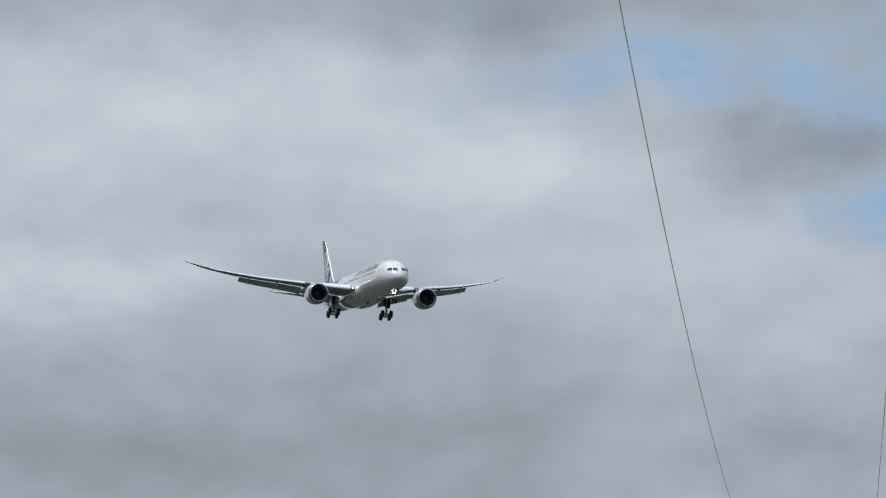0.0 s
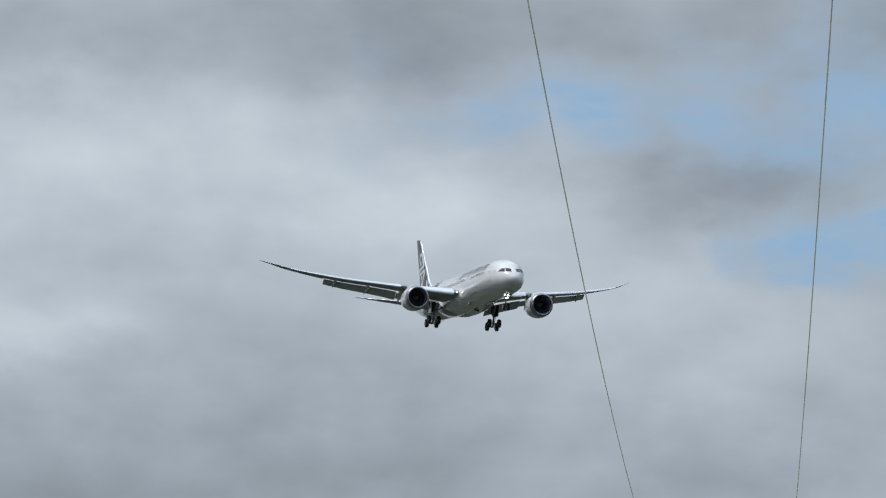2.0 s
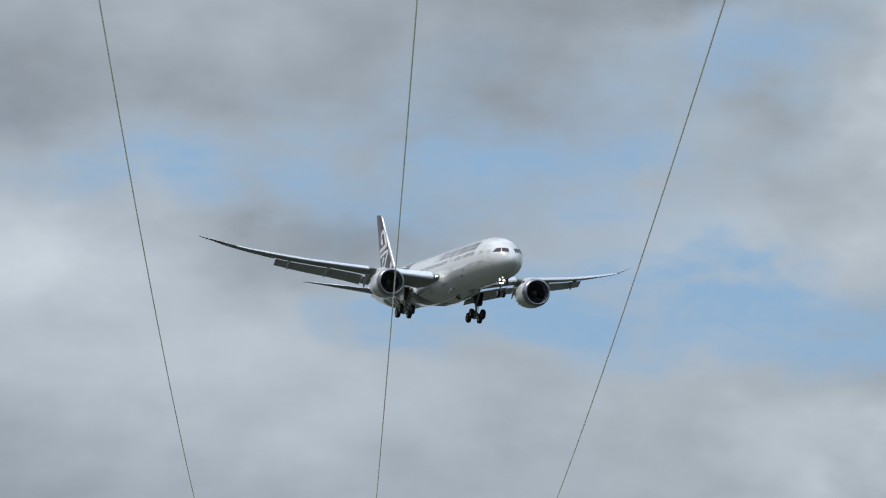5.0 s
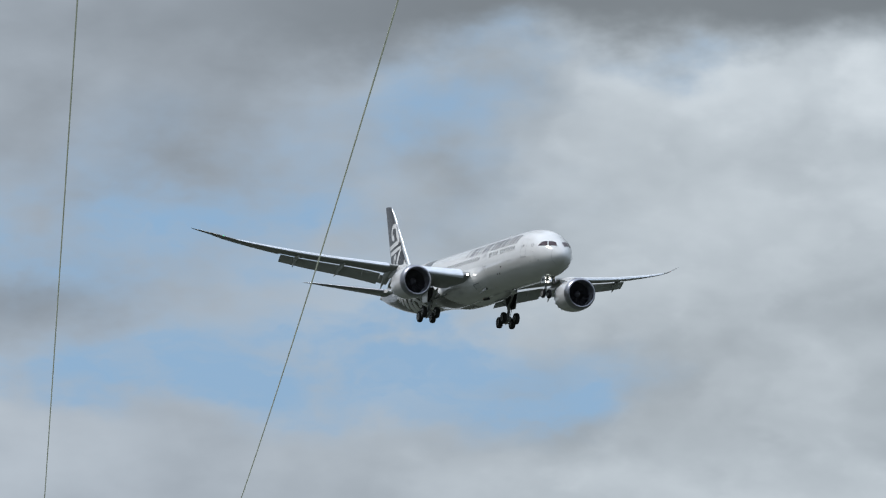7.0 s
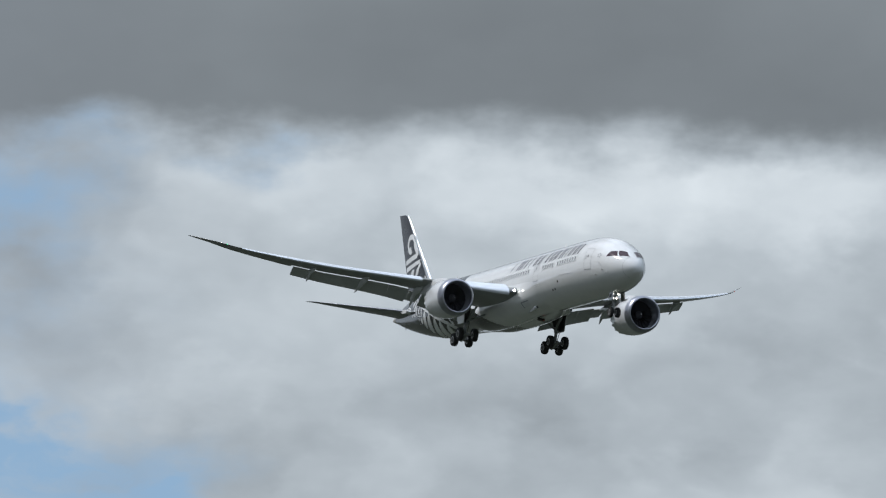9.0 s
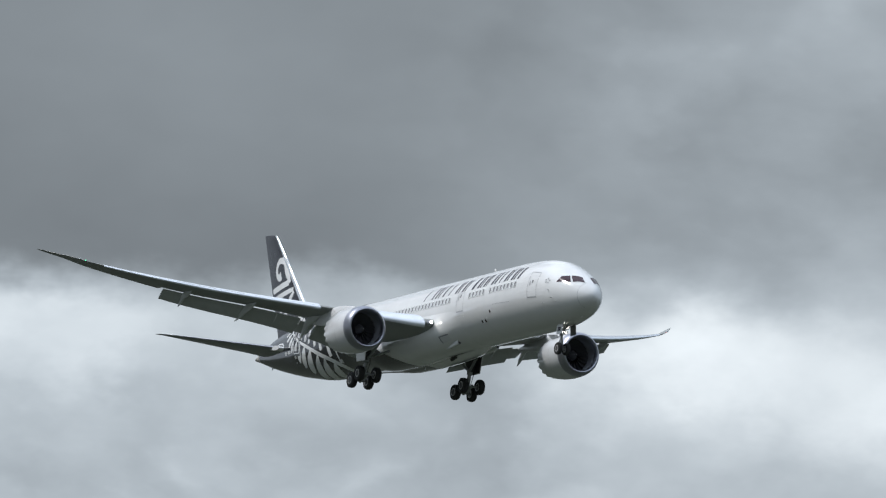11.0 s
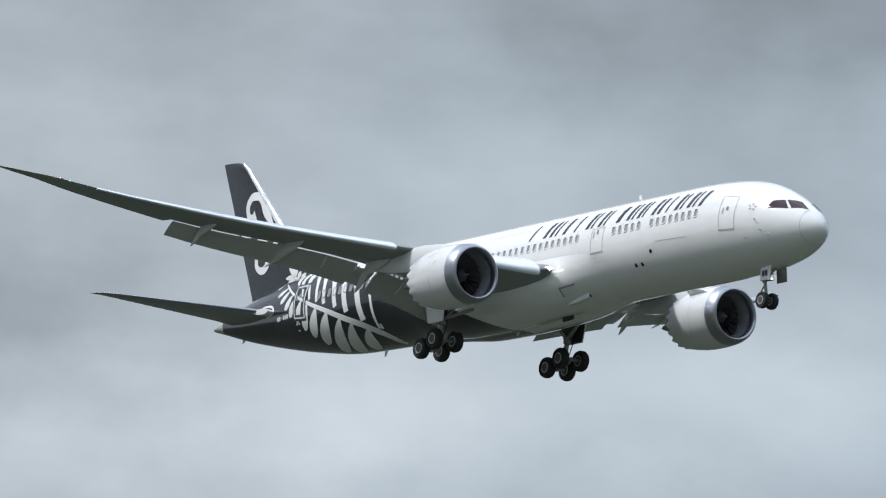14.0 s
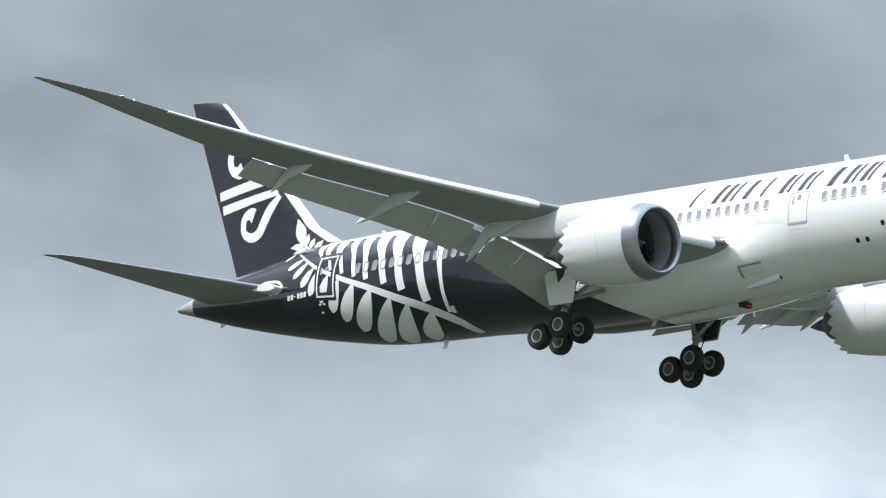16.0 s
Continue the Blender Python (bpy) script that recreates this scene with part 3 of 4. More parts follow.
    for d, zlo, zhi, w in ((1.9, 1.80, 1.92, 0.03), (2.6, 1.5, 2.03, 0.16), (3.8, 1.2, 2.2, 0.24), (5.2, 0.9, 2.32, 0.27), (6.6, 0.85, 2.3, 0.27), (8.2, 1.0, 2.05, 0.24), (10.2, 1.35, 1.8, 0.12), (11.4, 1.5, 1.7, 0.03)):
        rings.append([Vector((x0 - d, y0 + w * c, z0 + (zlo + zhi) / 2 + (zhi - zlo) / 2 * q)) for c, q in ((1, -0.8), (0.7, -1), (-0.7, -1), (-1, -0.8), (-1, 0.7), (-0.6, 1), (0.6, 1), (1, 0.7))])
    part("pylon", loft(rings), COWL, eng)
    part("cowl_seam", loft([ring_x(x0 - d, y0, z0, r, 96) for d, r in ((2.32, 1.922), (2.345, 1.921))], (False, False)), SEAM, eng)
    for a0, d0, w0 in ((200, 1.7, 0.22), (196, 1.9, 0.1), (215, 2.6, 0.16)):
        pts = []
        for d in (d0, d0 + w0):
            pts.append([Vector((x0 - d, y0 + side * 1.925 * math.cos(radians(a0 - 180 + q)), z0 + 1.925 * math.sin(radians(a0 - 180 + q)))) for q in (-1.2, 1.2)])
        part("cowl_placard", loft(pts, (False, False), closed=False), SEAM, eng)
    # vortex strake on the inboard shoulder
    sg = -side
    rings = []
    for d, h in ((1.2, 0.02), (1.9, 0.28), (2.9, 0.4), (3.0, 0.02)):
        rings.append([Vector((x0 - d, y0 + sg * (1.3 + q), z0 + 1.36 + q * 0.9 + e)) for q, e in ((0, -0.02), (0, 0.02), (h, 0.01), (h, -0.01))])
    part("strake", loft(rings), COWL, eng)
    return eng


engine(-1), engine(1)


def slab(stations, name, mat, parent=None, foil=None, label=""):
    """Lofted lifting surface: rows of leading point, trailing point, thickness ratio, up vector."""
    rings = []
    for le, te, th, up in stations:
        le, te, up = Vector(le), Vector(te), Vector(up)
        c = (te - le).length
        rings.append([le + (te - le) * u + up * (w * th * c * (1 if w > 0 else 1.25)) for u, w in (foil or airfoil())])
    return part(name, loft(rings), mat, parent or airliner, label)


FIN_ROWS = [((-48.6, 0, 2.55), (-58.1, 0, 1.6), 0.085, (0, 1, 0)), ((-50.9, 0, 3.0), (-58.6, 0, 3.0), 0.092, (0, 1, 0)), ((-52.5, 0, 3.9), (-58.95, 0, 3.9), 0.096, (0, 1, 0)),
            ((-59.0, 0, 10.75), (-61.7, 0, 11.0), 0.095, (0, 1, 0)), ((-59.55, 0, 11.22), (-61.85, 0, 11.42), 0.08, (0, 1, 0)), ((-60.3, 0, 11.40), (-61.86, 0, 11.50), 0.04, (0, 1, 0))]
fin = slab(FIN_ROWS, "fin", BLACK)
slab([(Vector(r[0]) + Vector((0.03, 0, 0.01)), r[1], r[2] * 1.04, r[3]) for r in FIN_ROWS[1:5]], "leading_edge", SILVER, fin, [(u, w) for u, w in airfoil(40) if u <= 0.1], "polished metal leading edge")


def fin_side(x, z):
    """Half thickness of the fin at x, z."""
    le, te, th = (np.interp(z, (2.1, 3.0, 3.9, 10.75), col) for col in ((-48.6, -50.9, -52.5, -59.0), (-58.1, -58.6, -58.95, -61.7), (0.085, 0.092, 0.096, 0.095)))
    c = le - te
    u = min(0.98, max(0.01, (le - x) / c))
    t = 5 * (0.2969 * math.sqrt(u) - 0.126 * u - 0.3516 * u * u + 0.2843 * u**3 - 0.1036 * u**4)
    return t * th * c


for sd, nm in ((-1, "starboard_tailplane"), (1, "port_tailplane")):
    rows = [((-53.4, sd * 1.0, 0.45), (-59.4, sd * 0.7, 0.55), 0.11, (0, 0, 1)), ((-54.1, sd * 2.0, 0.62), (-59.65, sd * 2.0, 0.75), 0.1, (0, 0, 1)), ((-60.6, sd * 8.9, 1.72), (-62.15, sd * 9.1, 1.82), 0.09, (0, 0, 1)),
            ((-61.5, sd * 9.5, 1.84), (-62.5, sd * 9.6, 1.9), 0.08, (0, 0, 1)), ((-62.2, sd * 9.72, 1.9), (-62.6, sd * 9.72, 1.93), 0.06, (0, 0, 1))]
    tp = slab(rows, nm, GREYWING)
    slab([(Vector(r[0]) + Vector((0.03, 0, 0)), r[1], r[2] * 1.04, r[3]) for r in rows[1:4]], "leading_edge", LIP, tp, [(u, w) for u, w in airfoil(40) if u <= 0.035])
    slab([((-52.9, sd * 1.15, 0.36), (-55.2, sd * 1.1, 0.42), 0.2, (0, 0, 1)), ((-53.3, sd * 2.3, 0.55), (-55.2, sd * 2.4, 0.6), 0.2, (0, 0, 1))], "root_fairing", WHITE, tp, None, "white tailplane root fairing")


# ---- landing gear ----
def revolve_y(prof, n=28):
    """Rings about the y axis from rows (y, radius)."""
    return loft([[Vector((r * math.cos(2 * math.pi * k / n), y, r * math.sin(2 * math.pi * k / n))) for k in range(n)] for y, r in prof])


def wheel_meshes(radius, width):
    h = width / 2
    ty = part("tyre", revolve_y([(-h * 0.7, radius * 0.52), (-h * 0.96, radius * 0.62), (-h, radius * 0.8), (-h * 0.86, radius * 0.93), (-h * 0.5, radius * 0.99), (-h * 0.2, radius),
                                 (h * 0.2, radius), (h * 0.5, radius * 0.99), (h * 0.86, radius * 0.93), (h, radius * 0.8), (h * 0.96, radius * 0.62), (h * 0.7, radius * 0.52)]), TYRE)
    rim = part("rim", revolve_y([(-h * 0.86, radius * 0.30), (-h * 0.9, radius * 0.46), (-h * 0.84, radius * 0.53), (-h * 0.7, radius * 0.5), (-h * 0.6, radius * 0.24), (-h * 0.8, radius * 0.16), (-h * 0.85, 0.02),
                                 (h * 0.85, 0.02), (h * 0.8, radius * 0.16), (h * 0.6, radius * 0.24), (h * 0.7, radius * 0.5), (h * 0.84, radius * 0.53), (h * 0.9, radius * 0.46), (h * 0.86, radius * 0.30)]), RIMDARK)
    ring = part("rim_flange", loft([[Vector((r * radius * math.cos(2 * math.pi * k / 28), y * h, r * radius * math.sin(2 * math.pi * k / 28))) for k in range(28)] for y, r in ((-0.93, 0.40), (-0.96, 0.43), (-0.96, 0.50), (-0.9, 0.53))], (False, False)), RIM)
    return ty, rim, ring


def put_wheel(meshes, parent, at, used):
    for src in meshes:
        ob = src if not used else new(src.name.split(".")[0], src.data)
        ob.parent = parent
        ob.matrix_basis = Matrix.Translation(at)


def main_gear(side, meshes, used):
    y = -4.74 if side < 0 else 4.95
    leg = part("main_gear", tube([(-30.9, side * 4.75, -1.7), (-31.2, y, -2.7), (-31.25, y, -3.4), (-31.3, y, -3.45), (-31.55, y, -4.62)], [0.27, 0.26, 0.25, 0.16, 0.15]), STEEL, airliner, "steel main landing gear leg")
    part("bogie_beam", tube([(-30.72, y, -4.40), (-31.5, y, -4.66), (-32.3, y, -4.92)], [0.13, 0.18, 0.13]), STEEL, leg)
    for x, z in ((-30.86, -4.45), (-32.2, -4.88)):
        part("axle", tube([(x, y - 0.85, z), (x, y + 0.85, z)], [0.09, 0.09]), STEEL, leg)
        for off in (-0.77, 0.77):
            put_wheel(meshes, leg, (x, y + off, z), used)
            used = True
    part("side_brace", tube([(-31.2, side * 4.8, -3.1), (-30.2, side * 3.1, -2.4)], [0.11, 0.1]), STEEL, leg)
    part("drag_brace", tube([(-31.25, side * 4.8, -3.3), (-29.0, side * 4.6, -1.9)], [0.12, 0.1]), STEEL, leg)
    part("torque_link", tube([(-31.45, y, -3.5), (-31.95, y, -3.95), (-31.7, y, -4.4)], [0.06, 0.07, 0.06]), STEEL, leg)
    part("hydraulic_hose", tube([(-31.05, y + 0.2, -2.6), (-31.0, y + 0.25, -3.4), (-31.25, y + 0.2, -4.0), (-31.3, y + 0.1, -4.4)], [0.03, 0.03, 0.03, 0.03], 8), TYRE, leg)
    bm = bmesh.new()
    bmesh.ops.create_cube(bm, size=1)
    for v in bm.verts:
        k = 1.0 if v.co.z > 0 else 0.7
        v.co = (-31.0 + v.co.x * 2.2 * k, side * (5.42 + 0.10 * v.co.z) + v.co.y * 0.06, -2.55 + v.co.z * 1.7)
    bmesh.ops.bevel(bm, geom=bm.edges[:], offset=0.02, segments=1, affect="EDGES")
    part("gear_door", bm, WHITE, leg, "white leg door")
    bm = bmesh.new()
    bmesh.ops.create_cube(bm, size=1)
    for v in bm.verts:
        k = 1.0 if v.co.z > 0 else 0.7
        v.co = (-31.0 + v.co.x * 2.1 * k, side * (5.36 + 0.10 * v.co.z) + v.co.y * 0.05, -2.5 + v.co.z * 1.7)
    part("door_liner", bm, LINER, leg, "dark inside of the leg door")
    part("trunnion_fairing", tube([(-31.0, side * 5.0, -1.6), (-31.1, side * 4.95, -2.4), (-31.2, y, -3.2)], [0.62, 0.5, 0.28], 10), LINER, leg, "dark upper leg housing")
    return leg


big = wheel_meshes(0.66, 0.5)
main_gear(-1, big, False)
main_gear(1, big, True)


def nose_gear():
    leg = part("nose_gear", tube([(-5.75, 0, -2.6), (-5.45, 0, -3.5), (-5.42, 0, -3.55), (-5.2, 0, -4.62)], [0.16, 0.15, 0.1, 0.095]), STEEL, airliner, "steel nose landing gear leg")
    part("axle", tube([(-5.2, -0.5, -4.66), (-5.2, 0.5, -4.66)], [0.07, 0.07]), STEEL, leg)
    small = wheel_meshes(0.5, 0.36)
    put_wheel(small, leg, (-5.2, -0.36, -4.66), False)
    put_wheel(small, leg, (-5.2, 0.36, -4.66), True)
    part("drag_brace", tube([(-5.5, 0, -3.4), (-4.3, 0, -2.75)], [0.08, 0.08]), STEEL, leg)
    part("torque_link", tube([(-5.4, 0, -3.6), (-5.75, 0, -4.0), (-5.35, 0, -4.4)], [0.04, 0.05, 0.04]), STEEL, leg)
    # a pair of doors, open to the sides
    for side in (-1, 1):
        bm = bmesh.new()
        bmesh.ops.create_cube(bm, size=1)
        for v in bm.verts:
            v.co = (-4.625 + v.co.x * 0.95, side * (0.62 - 0.06 * v.co.z) + v.co.y * 0.04, -3.145 + v.co.z * 0.85)
        bmesh.ops.bevel(bm, geom=bm.edges[:], offset=0.015, segments=1, affect="EDGES")
        part("gear_door", bm, WHITE if side < 0 else DOORIN, leg)
    for k in (-0.16, 0.12):
        bm = bmesh.new()
        bmesh.ops.create_cube(bm, size=1)
        for v in bm.verts:
            v.co = (-4.62 + k + v.co.x * 0.2, -0.665 + v.co.y * 0.02, -3.15 + v.co.z * 0.34)
        part("marking_bar", bm, TITLE, leg, "dark bar in place of letters")
    # cluster of forward lights in cups
    for y, z in ((-0.28, -2.92), (0.28, -2.92), (-0.14, -3.32), (0.14, -3.32)):
        cup = [(-0.16, 0.04), (-0.05, 0.13), (0.4, 0.15), (0.4, 0.142), (-0.02, 0.125)]
        rings = [[Vector((-5.3 + d, y + r * math.cos(2 * math.pi * k / 14), z + r * math.sin(2 * math.pi * k / 14))) for k in range(14)] for d, r in cup]
        part("light_housing", loft(rings, (True, False)), STEEL, leg)
        part("lens", loft([[Vector((-5.325, y + r * math.cos(2 * math.pi * k / 14), z + r * math.sin(2 * math.pi * k / 14))) for k in range(14)] for r in (0.1, 0.02)], (False, True)), LAMP, leg, "lit landing light")
    part("light_bracket", tube([(-5.42, -0.35, -3.1), (-5.42, 0.35, -3.1)], [0.05, 0.05]), STEEL, leg)
    return leg


nose_gear()

# wing-root landing lights, set in glassed pockets
for sd in (-1, 1):
    bm = bmesh.new()
    bmesh.ops.create_uvsphere(bm, u_segments=14, v_segments=10, radius=1.0)
    for v in bm.verts:
        v.co = (-22.4 + v.co.x * 0.38, sd * (3.45 + v.co.y * 0.24), -0.97 + v.co.z * 0.22)
    pocket = part("light_pocket", bm, LIP, airliner, "metal wing-root light pocket")
    bm = bmesh.new()
    bmesh.ops.create_uvsphere(bm, u_segments=10, v_segments=8, radius=0.12, matrix=Matrix.Translation((-22.06, sd * 3.48, -0.94)))
    part("landing_light", bm, LAMP, pocket, "lit landing light")

# air inlets low on the belly fairing: a stepped recess, its shade painted as dark strips, and a scoop under it
def strip(sd, name, mat, parent, d0, d1, a0, a1, off, label=""):
    turn = lambda a: a if sd < 0 else -180 - a
    rows = [[fairing_point(d0 + (d1 - d0) * i / 6, turn(a0 + (a1 - a0) * k / 4), off) for k in range(5)] for i in range(7)]
    return part(name, loft(rows, (False, False), closed=False), mat, parent, label)


def air_inlet(sd):
    hatch = strip(sd, "air_inlet", COWL, airliner, 20.75, 22.05, -47.5, -36.5, 0.012, "ram air inlet on the belly")
    strip(sd, "mouth_shade", DUCT, hatch, 20.72, 22.05, -37.8, -36.0, 0.02, "flat dark strip for the shade in the inlet mouth")
    strip(sd, "mouth_shade", DUCT, hatch, 21.92, 22.06, -47.5, -37.5, 0.021, "flat dark strip for the shade in the inlet mouth")
    rings = []
    for d, a, h in ((22.35, -58, 0.02), (22.0, -57.5, 0.1), (21.5, -57, 0.15), (20.9, -56, 0.18), (20.3, -55, 0.18), (20.12, -55, 0.16)):
        m = fairing_point(d, a if sd < 0 else -180 - a)
        rings.append([m + Vector((0, sd * 0.9 * h * math.copysign(abs(math.cos(k)) ** 0.6, math.cos(k)), h * 1.15 * math.copysign(abs(math.sin(k)) ** 0.6, math.sin(k)))) for k in (2 * math.pi * j / 20 for j in range(20))])
    scoop = part("air_scoop", loft(rings, (True, True)), COWL, airliner, "rounded ram air scoop")
    m = sum(rings[-1], Vector()) / 20
    # a dark face over the closed end stands in for the scoop's shaded inside
    mouth = [[m + (v - m) * k + Vector((0.015, 0, 0)) for v in rings[-1]] for k in (0.84, 0.1)]
    part("mouth_shade", loft(mouth, (False, True)), DUCT_DARK, scoop, "flat dark face for the shade in the scoop mouth")


for sd in (-1, 1):
    air_inlet(sd)


def beacon():
    cup = [(-0.04, 0.05), (0.0, 0.14), (0.68, 0.165), (0.68, 0.15), (0.03, 0.135)]
    rings = [[Vector((d, r * math.cos(2 * math.pi * k / 14), r * math.sin(2 * math.pi * k / 14))) for k in range(14)] for d, r in cup]
    ob = part("beacon_shield", loft(rings, (True, False)), LINER, airliner, "turning shield of the belly beacon")
    part("lens", loft([[Vector((0.035 + d, r * math.cos(2 * math.pi * k / 14), r * math.sin(2 * math.pi * k / 14))) for k in range(14)] for r, d in ((0.105, 0), (0.07, 0.05), (0.01, 0.06))], (False, True)), BEACON, ob, "red beacon lens")
    return ob


shield = beacon()


# ---- markings, windows and doors on the starboard skin ----
def ribbon(name, mat, parent, mids, halves, place, cross=4, label="", n=16):
    """A smooth painted band: middle points (p, q) and half widths, laid on a surface by place(p, q)."""
    m = len(mids) - 1
    rows = []
    for i in range(n + 1):
        u = i / n * m
        tab = lambda col: smooth_at(u, [(k, col[k]) for k in range(m + 1)])
        p, q, h = tab([a[0] for a in mids]), tab([a[1] for a in mids]), tab(halves)
        e = 1e-2
        u0, u1 = max(0, u - e), min(m, u + e)
        dp = smooth_at(u1, [(k, mids[k][0]) for k in range(m + 1)]) - smooth_at(u0, [(k, mids[k][0]) for k in range(m + 1)])
        dq = smooth_at(u1, [(k, mids[k][1]) for k in range(m + 1)]) - smooth_at(u0, [(k, mids[k][1]) for k in range(m + 1)])
        l = math.hypot(dp, dq) or 1
        rows.append([place(p - dq / l * h * (2 * k / cross - 1), q + dp / l * h * (2 * k / cross - 1)) for k in range(cross + 1)])
    return part(name, loft(rows, (False, False), closed=False), mat, parent, label)


def on_skin(off):
    """(metres behind nose, metres up round the skin from the widest line)."""
    def place(d, g):
        return skin(d, math.degrees(g / 2.92), off)
    return place


def quad(name, mat, parent, corners, off, label="", steps=8):
    """Painted four-cornered patch on the skin; corners (d, g): rear bottom, front bottom, front top, rear top."""
    (a0, b0), (a1, b1), (a2, b2), (a3, b3) = corners
    rows = []
    for i in range(steps + 1):
        u = i / steps
        l = (a0 + (a3 - a0) * u, b0 + (b3 - b0) * u)
        r = (a1 + (a2 - a1) * u, b1 + (b2 - b1) * u)
        rows.append([on_skin(off)(l[0] + (r[0] - l[0]) * w, l[1] + (r[1] - l[1]) * w) for w in (0, 0.5, 1)])
    return part(name, loft(rows, (False, False), closed=False), mat, parent, label)


def G(deg):
    return radians(deg) * 2.92


# title: plain slanted strokes in place of lettering
for back, front in ((25.4, 23.55), (23.35, 22.9), (22.8, 21.6), (20.9, 19.3), (19.2, 18.1), (18.0, 16.3), (16.5, 15.3), (15.2, 14.25), (14.2, 12.85), (12.7, 11.9), (11.9, 10.6), (10.5, 9.4), (9.3, 8.3)):
    lean, lo, hi = 0.42, G(24.0), G(48)
    strokes = ((back, 0.17), (front + 0.42, 0.3)) if back - front > 0.8 else ((back, 0.28),)
    for s0, w in strokes:
        quad("title_stroke", TITLE, body, ((s0, lo), (s0 - w, lo), (s0 - w - lean, hi), (s0 - lean, hi)), 0.014)

# cabin windows
WIN = None
for i, (first, count) in enumerate(((8.7, 8), (14.22, 5), (20.3, 22), (36.9, 18))):
    for k in range(count):
        d = first + k * 0.61
        if WIN is None:
            bm = bmesh.new()

            def rr(w, h, x):
                return [Vector((x, w * math.copysign(abs(math.cos(a)) ** 0.55, math.cos(a)), h * math.copysign(abs(math.sin(a)) ** 0.55, math.sin(a)))) for a in (2 * math.pi * j / 16 for j in range(16))]
            w_frame = part("cabin_window", loft([rr(0.185, 0.285, -0.04), rr(0.185, 0.285, 0.02), rr(0.145, 0.24, 0.02), rr(0.14, 0.235, -0.005)], (False, False)), FRAMEM, airliner)
            pane = part("pane", loft([rr(0.14, 0.235, -0.004), rr(0.02, 0.03, -0.004)], (False, True)), PANE, w_frame)
            WIN = (w_frame, pane)
            TAIL_WIN = w_frame.data.copy()
            TAIL_WIN.materials[0] = TAILFRAME
            ob = w_frame
        else:
            ob = new("cabin_window", WIN[0].data if i < 3 else TAIL_WIN)
            ob.parent = airliner
            pn = new("pane", WIN[1].data)
            pn.parent = ob
        c, h, w = section(d)
        ang = math.degrees(math.asin((0.74 - c) / h))
        p, q, r = skin(d, ang), skin(d, ang + 1), skin(d - 0.1, ang)
        up = (q - p).normalized()
        fw = (r - p).normalized()
        out = fw.cross(up).normalized()
        if out.y > 0:
            out = -out
        side_v = up.cross(out)
        ob.matrix_basis = Matrix((out, side_v, up)).transposed().to_4x4()
        ob.matrix_basis.translation = p + out * 0.004


def door(d0, d1, g0, g1, line, w, label, off=0.016):
    """Cabin door: a seam round it, a sill, a small window and a handle."""
    dr = quad("cabin_door", line, airliner, ((d0, g0), (d0 - w, g0), (d0 - w, g1), (d0, g1)), off, label)
    quad("door_seam", line, dr, ((d1 + w, g0), (d1, g0), (d1, g1), (d1 + w, g1)), off)
    quad("door_seam", line, dr, ((d0, g1 - w), (d1, g1 - w), (d1, g1), (d0, g1)), off + 0.001, steps=2)
    quad("sill", SEAM if line != FERN else FERN, dr, ((d0, g0 - 0.08), (d1, g0 - 0.08), (d1, g0 + 0.02), (d0, g0 + 0.02)), off + 0.002, steps=2)
    mid = (d0 + d1) / 2
    quad("door_window", PANE, dr, ((mid + 0.1, G(14)), (mid - 0.1, G(14)), (mid - 0.1, G(19)), (mid + 0.1, G(19))), off + 0.006, steps=3)
    quad("door_handle", SEAM, dr, ((mid + 0.42, G(10)), (mid + 0.3, G(10)), (mid + 0.3, G(18)), (mid + 0.42, G(18))), off + 0.006, steps=3)


door(6.55, 5.2, G(-9.5), G(35), SEAM, 0.04, "white front cabin door")
door(18.85, 17.65, G(-7.5), G(22), SEAM, 0.04, "white second cabin door")
for d0, d1, g0, g1 in ((50.52, 50.1, G(-18), G(36)), (49.3, 48.88, G(-18), G(36)), (50.5, 48.9, G(27), G(36)), (50.5, 48.9, G(-19), G(-10))):
    quad("door_gap", BLACK, body, ((d0, g0), (d1, g0), (d1, g1), (d0, g1)), 0.02, steps=6)
door(50.38, 49.02, G(-14), G(32), FERN, 0.1, "black rear cabin door with white outline", 0.026)

# small ports and seams
for d0, d1, a0, a1 in ((18.95, 17.55, -13.6, -13.0), (18.95, 17.55, -17.6, -17.0), (18.95, 18.9, -17.6, -13.0), (17.6, 17.55, -17.6, -13.0)):
    quad("panel_seam", FRAMEM, body, ((d0, G(a0)), (d1, G(a0)), (d1, G(a1)), (d0, G(a1))), 0.011, steps=2)
for d, a in ((14.8, -32.3), (14.2, -32.5), (13.06, -19.3)):
    ribbon("vent_port", GLASS, body, [(d + 0.13 * math.cos(k * math.pi / 6), G(a)) for k in range(7)], [0.13 * math.sin(k * math.pi / 6) + 0.004 for k in range(7)], on_skin(0.012), 2, n=12)
quad("panel_seam", SEAM, body, ((12.5, G(-9.6)), (9.5, G(-11.6)), (9.5, G(-10.9)), (12.5, G(-8.9))), 0.01, steps=1)
# five-pointed emblem, plain bars
for k in range(5):
    a = radians(90 + 72 * k)
    ribbon("emblem_bar", SEAM, body, [(3.93 + 0.12 * math.cos(a), G(21) + 0.12 * math.sin(a)), (3.93 + 0.3 * math.cos(a), G(21) + 0.3 * math.sin(a))], [0.05, 0.09], on_skin(0.02), 2, n=2)
